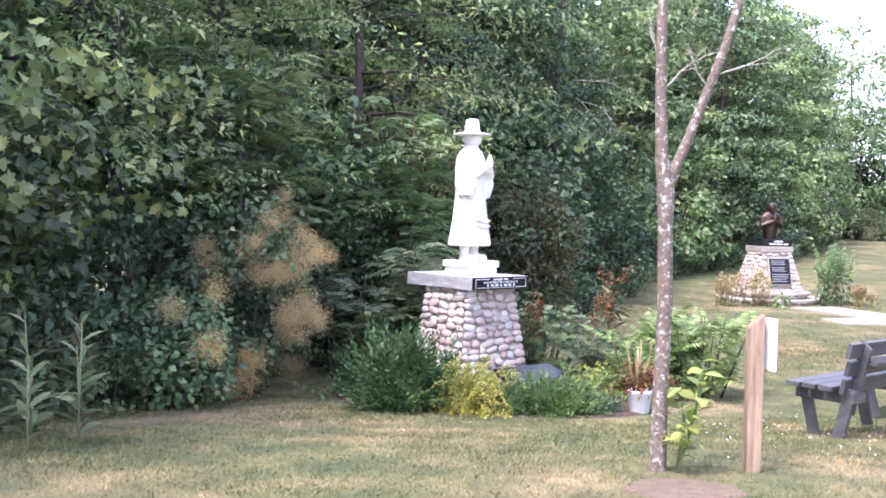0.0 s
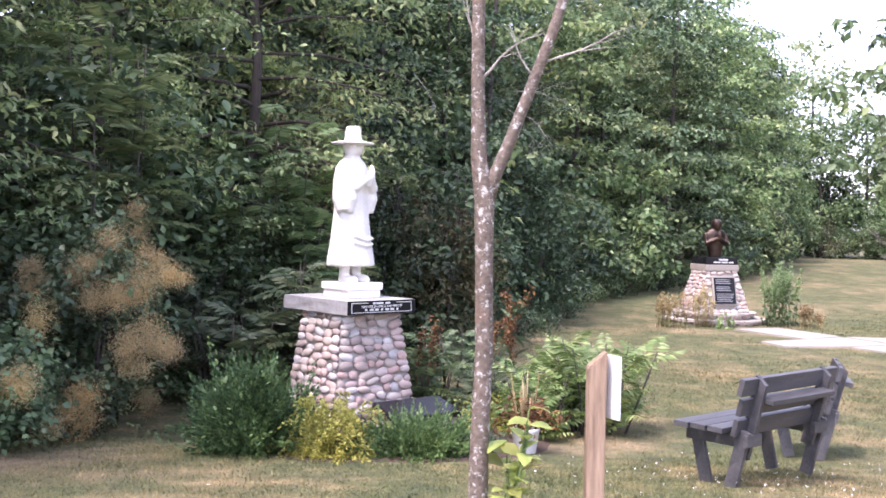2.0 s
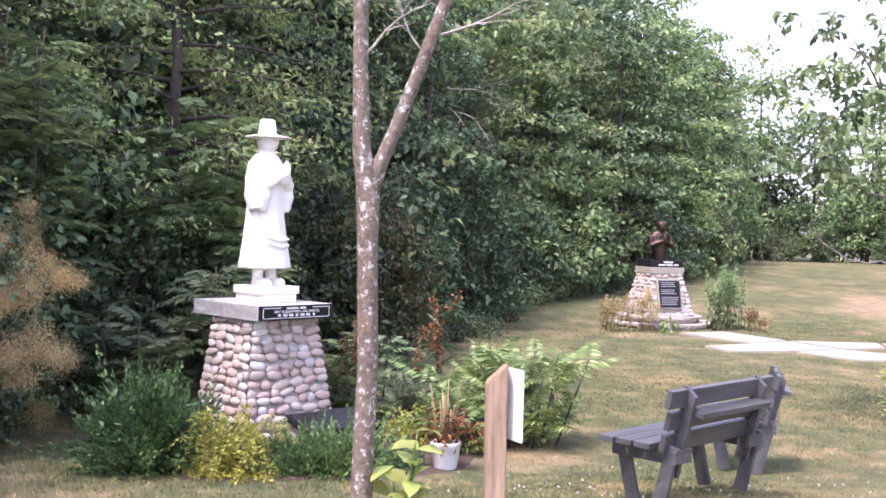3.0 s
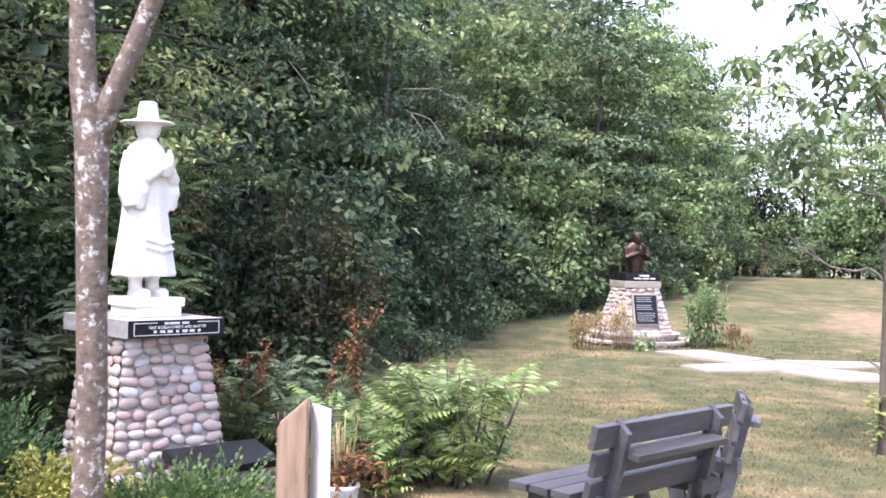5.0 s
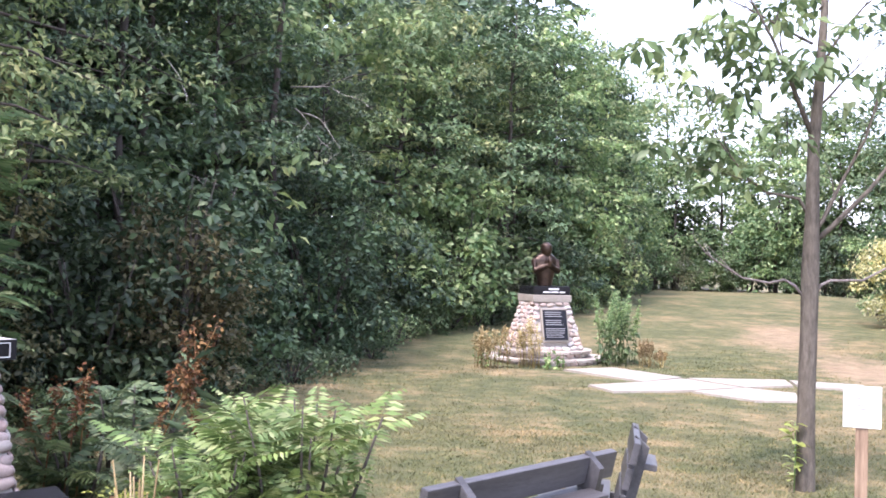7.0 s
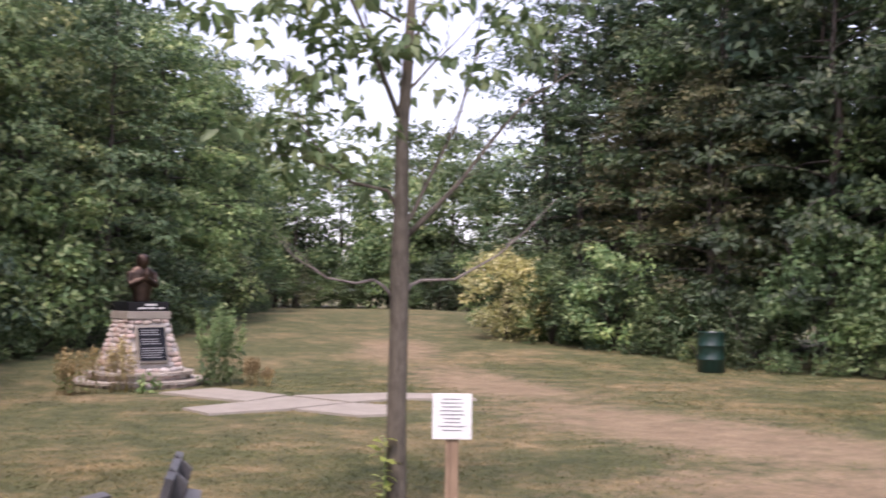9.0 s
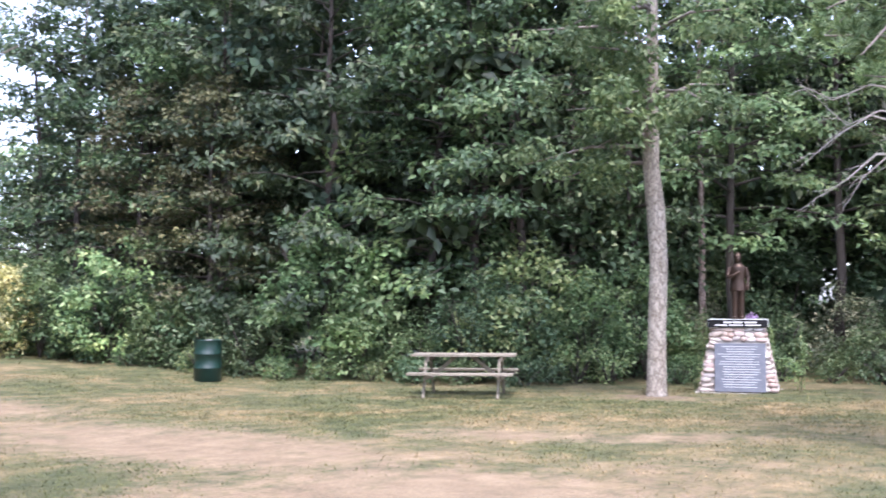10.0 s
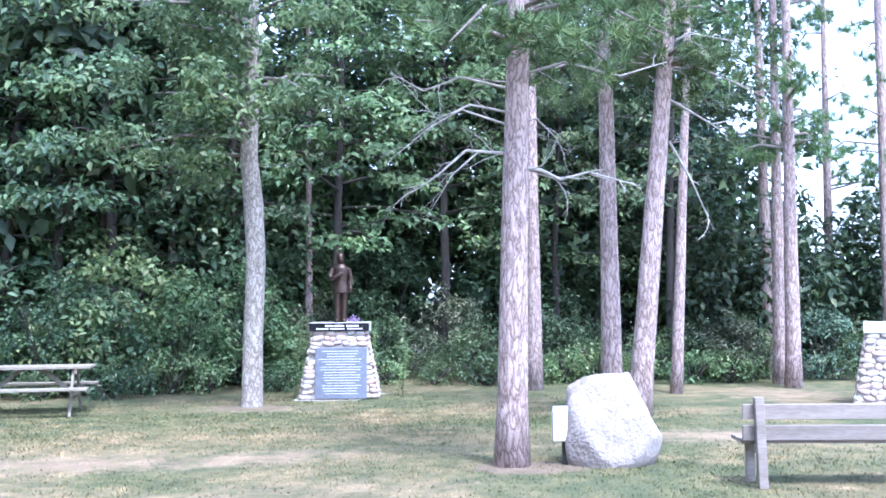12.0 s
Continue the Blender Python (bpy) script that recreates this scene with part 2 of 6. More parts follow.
# ---- ground ----
WORN = [(15.7, 15.0, 2.2, 0.8, -1.0, 0.48), (16.6, 13.4, 1.8, 0.6, -0.75, 0.52), (12.4, 17.5, 4.8, 1.9, -1.45, 0.56), (12.9, 24.5, 4.4, 1.5, -1.65, 0.54), (13.6, 31.0, 3.8, 1.3, -1.95, 0.54), (11.6, 13.0, 3.4, 2.0, -0.8, 0.56), (15.0, 11.6, 2.6, 0.9, -0.9, 0.36), (20.4, 8.7, 1.9, 0.8, -0.9, 0.50), (-2.0, 9.6, 2.6, 0.7, 1.25, 0.40), (-0.8, 9.0, 1.8, 0.7, 0.7, 0.28), (6.6, 24.2, 2.2, 0.9, -0.4, 0.34), (2.6, 11.6, 1.6, 0.7, 0.4, 0.34), (21.5, 16.0, 2.0, 0.8, -1.1, 0.40), (18.5, 11.0, 1.8, 0.8, -1.0, 0.34), (27.0, 8.3, 2.5, 1.5, 0.0, 0.40)]


def worn_at(x, y):
    """How far the grass is worn to soil, by broad soft patches."""
    w = np.zeros_like(x)
    for cx, cy, rx, ry, a, k in WORN:
        dx, dy = x - cx, y - cy
        u = (dx * math.cos(a) + dy * math.sin(a)) / rx
        v = (-dx * math.sin(a) + dy * math.cos(a)) / ry
        w = np.maximum(w, k * np.exp(-(u * u + v * v) * 0.8))
    return w


def build_ground():
    xs = np.concatenate([[-900, -200, -60], np.arange(-20, 50.1, 0.5), [70, 200, 900]])
    ys = np.concatenate([[-900, -200, -60], np.arange(-12, 62.1, 0.5), [80, 200, 900]])
    gx, gy = np.meshgrid(xs, ys)
    v = np.stack([gx, gy, ground_z(gx, gy)], -1).reshape(-1, 3)
    n = len(xs)
    i = (np.arange(len(ys) - 1)[:, None] * n + np.arange(n - 1)[None, :]).ravel()
    tris = np.concatenate([np.stack([i, i + 1, i + n + 1], 1), np.stack([i, i + n + 1, i + n], 1)])
    me = fast_mesh("ground", v, tris)
    worn = me.attributes.new("worn", "FLOAT", "POINT")
    worn.data.foreach_set("value", worn_at(v[:, 0], v[:, 1]).astype(np.float32))
    me.polygons.foreach_set("use_smooth", [True] * len(me.polygons))
    tagged(part("ground", me, LAWN), "mown summer lawn, green with dry tan patches", "lawn", kind="structure")


build_ground()


# ---- leaves in arrays ----
def unit(v):
    return v / np.maximum(np.linalg.norm(v, axis=-1, keepdims=True), 1e-9)


def leaves(pos, facing, size, rng, droop=0.35, width=0.55, fold=0.18):
    """Folded leaves at pos, roughly square to facing: verts and triangles."""
    n = len(pos)
    nrm = unit(facing + rng.normal(0, 0.55, (n, 3)))
    d = rng.normal(0, 1, (n, 3))
    d[:, 2] -= droop * 1.5
    d = unit(d - nrm * np.sum(d * nrm, 1, keepdims=True))
    s = np.cross(nrm, d)
    size = (np.asarray(size) * rng.uniform(0.65, 1.3, n))[:, None]
    a = pos
    tip = pos + d * size
    mid = pos + d * size * 0.45 + nrm * size * fold
    l, r = mid + s * size * width * 0.5, mid - s * size * width * 0.5
    v = np.stack([a, r, tip, l], 1).reshape(-1, 3)
    b = np.arange(n)[:, None] * 4
    return v, np.concatenate([b + [0, 1, 2], b + [0, 2, 3]])


MAPLE = np.array([(0, 0), (0.10, 0.16), (0.42, 0.10), (0.34, 0.30), (0.60, 0.52), (0.30, 0.56), (0.26, 0.72), (0, 1.0)])


def maple_leaves(pos, facing, size, rng):
    """Lobed leaves: a fan of points about the midrib."""
    n = len(pos)
    out = np.concatenate([MAPLE, MAPLE[1:-1][::-1] * (-1, 1)])
    nrm = unit(facing + rng.normal(0, 0.45, (n, 3)))
    d = rng.normal(0, 1, (n, 3))
    d[:, 2] -= 0.8
    d = unit(d - nrm * np.sum(d * nrm, 1, keepdims=True))
    s = np.cross(nrm, d)
    size = (size * rng.uniform(0.7, 1.25, n))[:, None, None]
    fan = pos[:, None] + size * (s[:, None] * out[None, :, :1] + d[:, None] * out[None, :, 1:] + nrm[:, None] * (np.abs(out[None, :, :1]) * 0.25))
    hub = pos[:, None] + size * (d[:, None] * 0.4)
    v = np.concatenate([hub, fan], 1).reshape(-1, 3)
    k = len(out)
    b = np.arange(n)[:, None] * (k + 1)
    return v, np.concatenate([b + [0, 1 + j, 1 + (j + 1) % k] for j in range(k)])


def fronds(pos, heading, length, rng, pairs=9, leaflet=0.27, width=0.3, arch=0.5):
    """Feathered leaves: leaflets in pairs on an arching stalk."""
    n = len(pos)
    heading = unit(heading)
    side = unit(np.cross(heading, np.array([0, 0, 1.0])) + 1e-6)
    length = (length * rng.uniform(0.7, 1.2, n))[:, None]
    vs, ts, off = [], [], 0
    for k in range(2 * pairs + 1):
        u = (k // 2 + 1.5) / (pairs + 1.5)
        base = pos + heading * length * u
        base[:, 2] -= (arch * length * u * u)[:, 0]
        sgn = (1 if k % 2 else -1) if k < 2 * pairs else 0
        d = unit(side * sgn + heading * (0.45 if sgn else 1.0) + np.array([0, 0, -0.35]) * (1 if sgn else arch) + rng.normal(0, 0.08, (n, 3)))
        nrm = unit(np.cross(d, heading + rng.normal(0, 0.1, (n, 3)) + (side * 0.5 if not sgn else 0)))
        w = np.cross(nrm, d)
        ll = length * leaflet * math.sin(math.pi * min(0.95, 0.25 + 0.65 * u)) * (1 if sgn else 0.8)
        v = np.stack([base, base + d * ll * 0.45 - w * ll * width * 0.5, base + d * ll + np.array([0, 0, -0.12]) * ll, base + d * ll * 0.45 + w * ll * width * 0.5], 1).reshape(-1, 3)
        b = off + np.arange(n)[:, None] * 4
        vs.append(v)
        ts += [b + [0, 1, 2], b + [0, 2, 3]]
        off += 4 * n
    return np.concatenate(vs), np.concatenate(ts)


def clump_points(rng, centres, radii, each, flat=0.42):
    """Points and outward ways in flattened clumps."""
    n = len(centres) * each
    c = np.repeat(centres, each, 0)
    r = np.repeat(radii, each)[:, None]
    d = unit(rng.normal(0, 1, (n, 3)))
    p = d * rng.uniform(0.35, 1.0, (n, 1)) ** 0.6 * r
    p[:, 2] *= flat
    p[:, 2] -= 0.22 * (p[:, 0] ** 2 + p[:, 1] ** 2) / np.maximum(r[:, 0], 0.05)
    return c + p, unit(d * (1, 1, 0.5) + np.array([0, 0, 0.95]))


def crown_centres(rng, n, rx, rz, zc, lumps=5, shell=0.55):
    """Places of clumps in an uneven crown."""
    d = unit(rng.normal(0, 1, (n, 3)))
    lob = unit(rng.normal(0, 1, (lumps, 3)))
    amp = 0.66 + 0.48 * np.max(d @ lob.T, 1) ** 2
    r = amp * (shell + (1 - shell) * rng.uniform(0, 1, n) ** 0.5)
    return np.stack([d[:, 0] * rx * r, d[:, 1] * rx * r, zc + d[:, 2] * rz * r], 1)


def limbs(rng, height, base_r, zc, reach, n=9, lean=0.3, low=0.35):
    """A tapered trunk with limbs: one skin."""
    sk = Skin()
    pts, rad = [], []
    for i in range(9):
        u = i / 8
        pts.append((lean * u * u + 0.05 * rng.normal(), 0.05 * rng.normal() * (i > 0), height * u - 0.15))
        rad.append(base_r * (1.25 if i == 0 else 1) * (1 - 0.82 * u))
    sk.add(tube(pts, rad, 8, 0.05))
    for k in range(n):
        u = low + (0.95 - low) * (k + 0.5) / n
        p = Vector(pts[int(u * 8)])
        a = rng.uniform(0, 2 * math.pi)
        ln = reach * rng.uniform(0.5, 0.9) * (1.2 - 0.6 * u)
        rise = rng.uniform(0.15, 0.7)
        q = [p + Vector((math.cos(a) * ln * w, math.sin(a) * ln * w, ln * rise * w - 0.1 * ln * w * w + 0.04 * rng.normal())) for w in (0, 0.3, 0.65, 1.0)]
        r0 = base_r * 0.4 * (1.1 - 0.7 * u)
        sk.add(tube(q, [r0, r0 * 0.75, r0 * 0.5, r0 * 0.2], 5, 0.05))
    return sk.mesh("trunk")


def tree_kind(seed, height, rx, low, mat, bark, clumps, each, leaf, clump_r=0.55, base_r=0.12, maple=False, lean=0.3, width=0.55):
    """Meshes of one kind of tree: trunk with limbs, crown of leaves."""
    rng = np.random.RandomState(seed)
    zc, rz = (height + low) / 2, (height - low) / 2
    c = crown_centres(rng, clumps, rx, rz, zc)
    p, f = clump_points(rng, c, clump_r * rng.uniform(0.6, 1.3, clumps), each)
    f = unit(f + 0.5 * unit(p - np.array([0, 0, zc])))
    v, t = maple_leaves(p, f, leaf, rng) if maple else leaves(p, f, leaf, rng, 0.35, width)
    return limbs(rng, height * 0.9, base_r, zc, rx, lean=lean, low=min(0.5, low / height + 0.15)), bark, fast_mesh("crown", v, t), mat


def bough_tree(seed, height, rx, low, mat, bark, boughs, sprays, each, leaf, base_r=0.12, width=0.5, flat=0.24, lean=0.3, top=0.45, spray_r=0.42):
    """A tree whose leaves lie in drooping layered sprays along its boughs, with gaps between."""
    rng = np.random.RandomState(seed)
    sk = Skin()
    pts, rad = [], []
    for i in range(9):
        u = i / 8
        pts.append((lean * u * u + 0.05 * rng.normal(), 0.05 * rng.normal() * (i > 0), height * 0.93 * u - 0.15))
        rad.append(base_r * (1.25 if i == 0 else 1) * (1 - 0.82 * u))
    sk.add(tube(pts, rad, 8, 0.05))
    centres, outs, size = [], [], []
    for k in range(boughs):
        v = ((k + 0.5) / boughs) ** 0.85
        z = low + 0.35 + (height - low - 0.9) * v
        a = k * 2.4 + rng.normal(0, 0.35)
        ln = rx * (0.62 + 0.45 * math.sin(math.pi * min(1.0, 0.25 + 0.6 * v)) - (0.62 - 0.5 * top) * v * v) * rng.uniform(0.68, 1.12)
        rise = rng.uniform(0.05, 0.4) + 0.55 * v * v
        o = np.array([math.cos(a), math.sin(a), 0.0])
        s = np.array([-o[1], o[0], 0.0])
        foot = np.array([lean * v * v, 0.0, z - 0.25])
        line = [foot + o * ln * w + np.array([0, 0, ln * (rise * w - 0.32 * w * w)]) for w in (0.0, 0.3, 0.65, 1.0)]
        r0 = base_r * 0.30 * (1.05 - 0.75 * v)
        sk.add(tube(line, [r0, r0 * 0.75, r0 * 0.45, r0 * 0.15], 5))
        for q in range(sprays):
            w = 0.32 + 0.7 * (q + rng.uniform()) / sprays
            c = foot + o * ln * w + np.array([0, 0, ln * (rise * w - 0.32 * w * w) + rng.normal(0, 0.09)]) + s * rng.normal(0, 0.16 * ln * (1.25 - w) + 0.08)
            centres.append(c)
            outs.append(o)
            size.append(spray_r * rng.uniform(0.65, 1.35))
    n = len(centres) * each
    c, o, r = np.repeat(centres, each, 0), np.repeat(outs, each, 0), np.repeat(size, each)[:, None]
    d = rng.normal(0, 1, (n, 3))
    d /= np.maximum(1.0, np.linalg.norm(d, axis=1, keepdims=True) * 0.75)
    p = d * r * 0.8
    p[:, 2] *= flat
    reach = np.hypot(p[:, 0], p[:, 1])
    p[:, 2] -= 0.34 * reach * reach / np.maximum(r[:, 0], 0.05)
    f = unit(np.array([0, 0, 0.95]) + 0.55 * o + 0.5 * p / r)
    v, t = leaves(c + p, f, leaf, rng, 0.5, width)
    return sk.mesh("trunk"), bark, fast_mesh("crown", v, t), mat


def plant(kind, x, y, label, name="tree", category="tree", scale=1.0, turn=None, group="trees of the wood", tall=1.0):
    trunk, bark, crown, mat = kind
    ob = thing(name, pose(x, y, gz(x, y) - 0.03, 0, 0, R.uniform(0, 360) if turn is None else turn), label, category, group)
    ob.scale = (scale, scale, scale * tall)
    if trunk is not None:
        part("stem" if trunk.name.startswith("stem") else "trunk", trunk, bark, ob)
    part("crown", crown, mat, ob)
    return ob


def shrub_kind(seed, height, rx, mat, clumps, each, leaf, clump_r=0.32):
    rng = np.random.RandomState(seed)
    c = crown_centres(rng, clumps, rx, height * 0.52, height * 0.48, shell=0.35)
    c[:, 2] = np.maximum(c[:, 2], 0.12)
    p, f = clump_points(rng, c, clump_r * rng.uniform(0.6, 1.3, clumps), each, 0.7)
    p[:, 2] = np.maximum(p[:, 2], 0.02)
    v, t = leaves(p, f, leaf, rng)
    sk = Skin()
    for k in range(7):
        a = rng.uniform(0, 6.28)
        q = [Vector((math.cos(a) * rx * 0.6 * w + 0.05 * k / 7, math.sin(a) * rx * 0.6 * w, height * 0.75 * w ** 0.8 - 0.05)) for w in (0, 0.35, 0.7, 1)]
        sk.add(tube(q, [0.025, 0.02, 0.014, 0.005], 5))
    return sk.mesh("stem"), BARK_DARK, fast_mesh("crown", v, t), mat


def along(poly, step, out, jitter, rng):
    """Places along a bent line, moved out to its left by out metres."""
    res, carry = [], 0.0
    for (x0, y0), (x1, y1) in zip(poly, poly[1:]):
        ln = math.hypot(x1 - x0, y1 - y0)
        while carry < ln:
            u = carry / ln
            nx, ny = -(y1 - y0) / ln, (x1 - x0) / ln
            res.append((x0 + (x1 - x0) * u + nx * out + rng.uniform(-jitter, jitter), y0 + (y1 - y0) * u + ny * out + rng.uniform(-jitter, jitter)))
            carry += step
        carry -= ln
    return res


# ---- woods ----
WOOD = [bough_tree(1, 10.5, 2.8, 1.0, LEAF_DARK, BARK_DARK, 46, 6, 24, 0.19),
        bough_tree(2, 9.0, 2.6, 0.8, LEAF_MID, BARK_DARK, 44, 6, 24, 0.18),
        bough_tree(3, 11.5, 3.0, 1.3, LEAF_BLUE, BARK_DARK, 46, 6, 24, 0.19),
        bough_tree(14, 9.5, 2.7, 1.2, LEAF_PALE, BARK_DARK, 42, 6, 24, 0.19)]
# overhanging crowns; the pale kind has the light on its boughs painted in
NEAR = [bough_tree(24, 9.5, 3.0, 2.3, LEAF_PALE, BARK_DARK, 54, 7, 34, 0.112, width=0.42, spray_r=0.40),
        bough_tree(25, 9.0, 2.9, 2.5, LEAF_MID, BARK_DARK, 52, 7, 34, 0.115, width=0.40, spray_r=0.40),
        bough_tree(26, 9.0, 2.8, 2.4, LEAF_OLIVE, BARK_DARK, 52, 7, 34, 0.105, width=0.42, spray_r=0.40)]
# distant trees, haze put into their paler leaf colours
FARKIND = [tree_kind(54, 9.5, 2.8, 0.6, LEAF_PALE, BARK_DARK, 120, 34, 0.24, 0.8), tree_kind(55, 9.0, 2.7, 0.5, LEAF_MID, BARK_DARK, 120, 34, 0.24, 0.8)]
HIGH = [bough_tree(15, 11.0, 3.0, 3.0, LEAF_MID, BARK_DARK, 46, 6, 26, 0.17, 0.13, top=0.9),
        bough_tree(16, 12.0, 3.1, 3.4, LEAF_DARK, BARK_DARK, 46, 6, 26, 0.17, 0.13, top=0.9)]
# back rows with big leaves to shut out sky; LEAF_SHADE paints the dark interior
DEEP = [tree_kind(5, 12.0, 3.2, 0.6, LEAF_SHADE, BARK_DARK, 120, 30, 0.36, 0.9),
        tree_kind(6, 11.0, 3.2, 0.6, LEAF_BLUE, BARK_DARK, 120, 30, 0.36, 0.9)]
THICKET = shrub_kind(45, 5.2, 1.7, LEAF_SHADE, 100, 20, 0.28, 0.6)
UNDER = [shrub_kind(56, 5.0, 1.6, LEAF_DARK, 90, 34, 0.17, 0.5), shrub_kind(57, 4.4, 1.5, LEAF_MID, 90, 34, 0.16, 0.5)]
RUSTY = bough_tree(44, 9.0, 2.4, 1.2, LEAF_BROWNING, BARK_DARK, 46, 6, 26, 0.14)
SHRUB = [shrub_kind(7, 2.3, 1.15, LEAF_DARK, 62, 40, 0.12),
         shrub_kind(8, 1.8, 1.0, LEAF_MID, 58, 40, 0.105),
         shrub_kind(9, 2.9, 1.3, LEAF_BLUE, 70, 38, 0.125),
         shrub_kind(19, 2.4, 1.2, LEAF_OLIVE, 62, 46, 0.10)]
# edge shrubs and trees whose dark leaves paint in the wood's shade
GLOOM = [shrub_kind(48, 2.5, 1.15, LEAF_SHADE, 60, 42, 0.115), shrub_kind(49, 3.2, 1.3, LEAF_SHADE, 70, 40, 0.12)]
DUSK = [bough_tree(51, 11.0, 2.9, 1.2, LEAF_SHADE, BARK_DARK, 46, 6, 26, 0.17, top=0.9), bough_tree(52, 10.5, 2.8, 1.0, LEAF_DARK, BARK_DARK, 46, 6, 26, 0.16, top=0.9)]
BRIGHT = [shrub_kind(17, 3.2, 1.5, LEAF_PALE, 66, 34, 0.155, 0.40), shrub_kind(18, 3.8, 1.6, LEAF_MID, 72, 34, 0.155, 0.40)]
LOW = [shrub_kind(10, 0.75, 0.75, LEAF_MID, 36, 24, 0.085, 0.2), shrub_kind(11, 0.6, 0.7, LEAF_DARK, 32, 24, 0.08, 0.2), shrub_kind(12, 0.9, 0.6, LEAF_PALE, 30, 24, 0.075, 0.2)]
DRY = [shrub_kind(46, 2.9, 0.7, LEAF_TAN, 60, 50, 0.075, 0.26), shrub_kind(47, 4.6, 0.9, LEAF_TAN, 80, 50, 0.075, 0.3)]
LEFT = [(-4.0, 5.6), (-3.4, 7.3), (-3.0, 9.2), (-2.5, 11.5), (-1.9, 14.0), (-0.6, 16.2), (1.0, 19.3), (2.2, 22.5), (3.2, 26.0), (4.3, 30.0), (7.4, 33.5), (10.5, 38.0), (13.0, 44.0), (15.0, 50.0)]
RIGHT = [(18.8, 37.0), (18.9, 31.8), (19.8, 27.4), (21.0, 22.8), (22.5, 19.8)]
GLADE = [(22.9, 19.4), (25.4, 17.6), (27.6, 14.2), (28.8, 10.8), (29.2, 9.0)]
PLUGS = [(26.7, 20.3), (28.6, 21.0), (27.5, 19.8), (30.6, 22.6), (31.7, 22.6)]
FAR = [(13.0, 55.0), (20.0, 55.0), (26.0, 51.0), (30.0, 46.0)]


def build_woods():
    rng = random.Random(5)
    deep = "tall broadleaf tree deep in the wood"
    for poly in (LEFT, RIGHT):
        right = poly is RIGHT
        for x, y in along(poly, 1.35, 0.75, 0.45, rng):
            # left edge up to y 30: shrubs coloured as if shaded
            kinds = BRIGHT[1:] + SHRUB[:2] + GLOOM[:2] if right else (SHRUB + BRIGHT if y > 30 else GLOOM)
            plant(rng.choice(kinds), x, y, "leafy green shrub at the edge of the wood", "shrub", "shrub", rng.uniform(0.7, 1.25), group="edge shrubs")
        for x, y in along(poly, 1.1, 0.05, 0.25, rng):
            plant(rng.choice(LOW), x, y, "low weedy undergrowth on the edge of the lawn", "undergrowth", "shrub", rng.uniform(0.55, 1.1), group="low undergrowth")
        for x, y in along(poly, 2.3, 2.4 if right else 1.9, 0.6, rng):
            # right edge and y 18.5 to 28: mostly trees coloured dark for shade
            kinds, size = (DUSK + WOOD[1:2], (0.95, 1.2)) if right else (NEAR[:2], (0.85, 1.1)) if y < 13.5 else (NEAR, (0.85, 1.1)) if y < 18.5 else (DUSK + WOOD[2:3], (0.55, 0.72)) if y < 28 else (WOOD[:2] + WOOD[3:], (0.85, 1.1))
            plant(rng.choice(kinds), x, y, "broadleaf tree with dense summer leaves, in places coloured dark for shade", "tree", "tree", rng.uniform(*size))
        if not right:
            # lighter leaf colours paint sunlit tops over the darkened front row
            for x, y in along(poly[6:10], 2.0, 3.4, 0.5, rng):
                plant(rng.choice(WOOD[3:] + WOOD[1:2]), x, y, "tall broadleaf tree, leaves coloured lighter as if sunlit, above the darkened edge", "tree", "tree", rng.uniform(1.05, 1.25))
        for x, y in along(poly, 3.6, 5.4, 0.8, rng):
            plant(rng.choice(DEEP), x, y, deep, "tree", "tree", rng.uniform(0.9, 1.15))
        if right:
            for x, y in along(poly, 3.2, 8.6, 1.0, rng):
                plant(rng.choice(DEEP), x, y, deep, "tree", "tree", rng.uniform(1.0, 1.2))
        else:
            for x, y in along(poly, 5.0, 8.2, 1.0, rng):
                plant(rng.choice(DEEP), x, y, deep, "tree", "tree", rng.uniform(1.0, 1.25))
    for x, y in along(GLADE, 0.85, 0.1, 0.35, rng):
        plant(rng.choice(LOW), x, y, "low weedy undergrowth under tall trees", "undergrowth", "shrub", rng.uniform(0.7, 1.3), group="low undergrowth")
    for x, y in along(GLADE, 1.7, 2.2, 0.6, rng):
        plant(rng.choice(SHRUB), x, y, "shady shrub under tall trees", "shrub", "shrub", rng.uniform(0.6, 1.0), group="edge shrubs")
    for x, y in along(GLADE, 1.15, 1.2, 0.35, rng):
        plant(rng.choice(SHRUB[:2]), x, y, "leafy green bank of shrubs under tall trees", "shrub", "shrub", rng.uniform(0.5, 0.8), group="edge shrubs")
    for x, y in along(GLADE, 1.9, 3.9, 0.5, rng):
        plant(rng.choice(UNDER), x, y, "leafy understorey bush in the shade of the wood", "thicket", "shrub", rng.uniform(0.8, 1.15), group="understorey thickets")
    for x, y in along(GLADE, 2.0, 5.6, 0.5, rng):
        plant(UNDER[0], x, y, "leafy understorey bush in the shade of the wood", "thicket", "shrub", rng.uniform(0.9, 1.2), group="understorey thickets")
    # thicket leaves carry the interior's shade in their colour
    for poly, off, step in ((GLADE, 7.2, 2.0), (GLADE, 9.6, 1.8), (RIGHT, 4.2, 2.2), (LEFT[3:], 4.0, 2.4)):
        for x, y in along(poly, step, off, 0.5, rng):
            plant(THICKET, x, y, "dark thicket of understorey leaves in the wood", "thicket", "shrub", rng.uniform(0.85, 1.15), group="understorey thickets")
    for x, y in along(GLADE, 2.2, 2.4, 0.7, rng):
        plant(rng.choice(HIGH), x, y, "tall tree with a high leafy crown and bare trunk", "tree", "tree", rng.uniform(0.85, 1.1))
    for x, y in PLUGS:
        plant(UNDER[0], x, y, "dark thicket of understorey leaves in the wood", "thicket", "shrub", 1.15, group="understorey thickets")
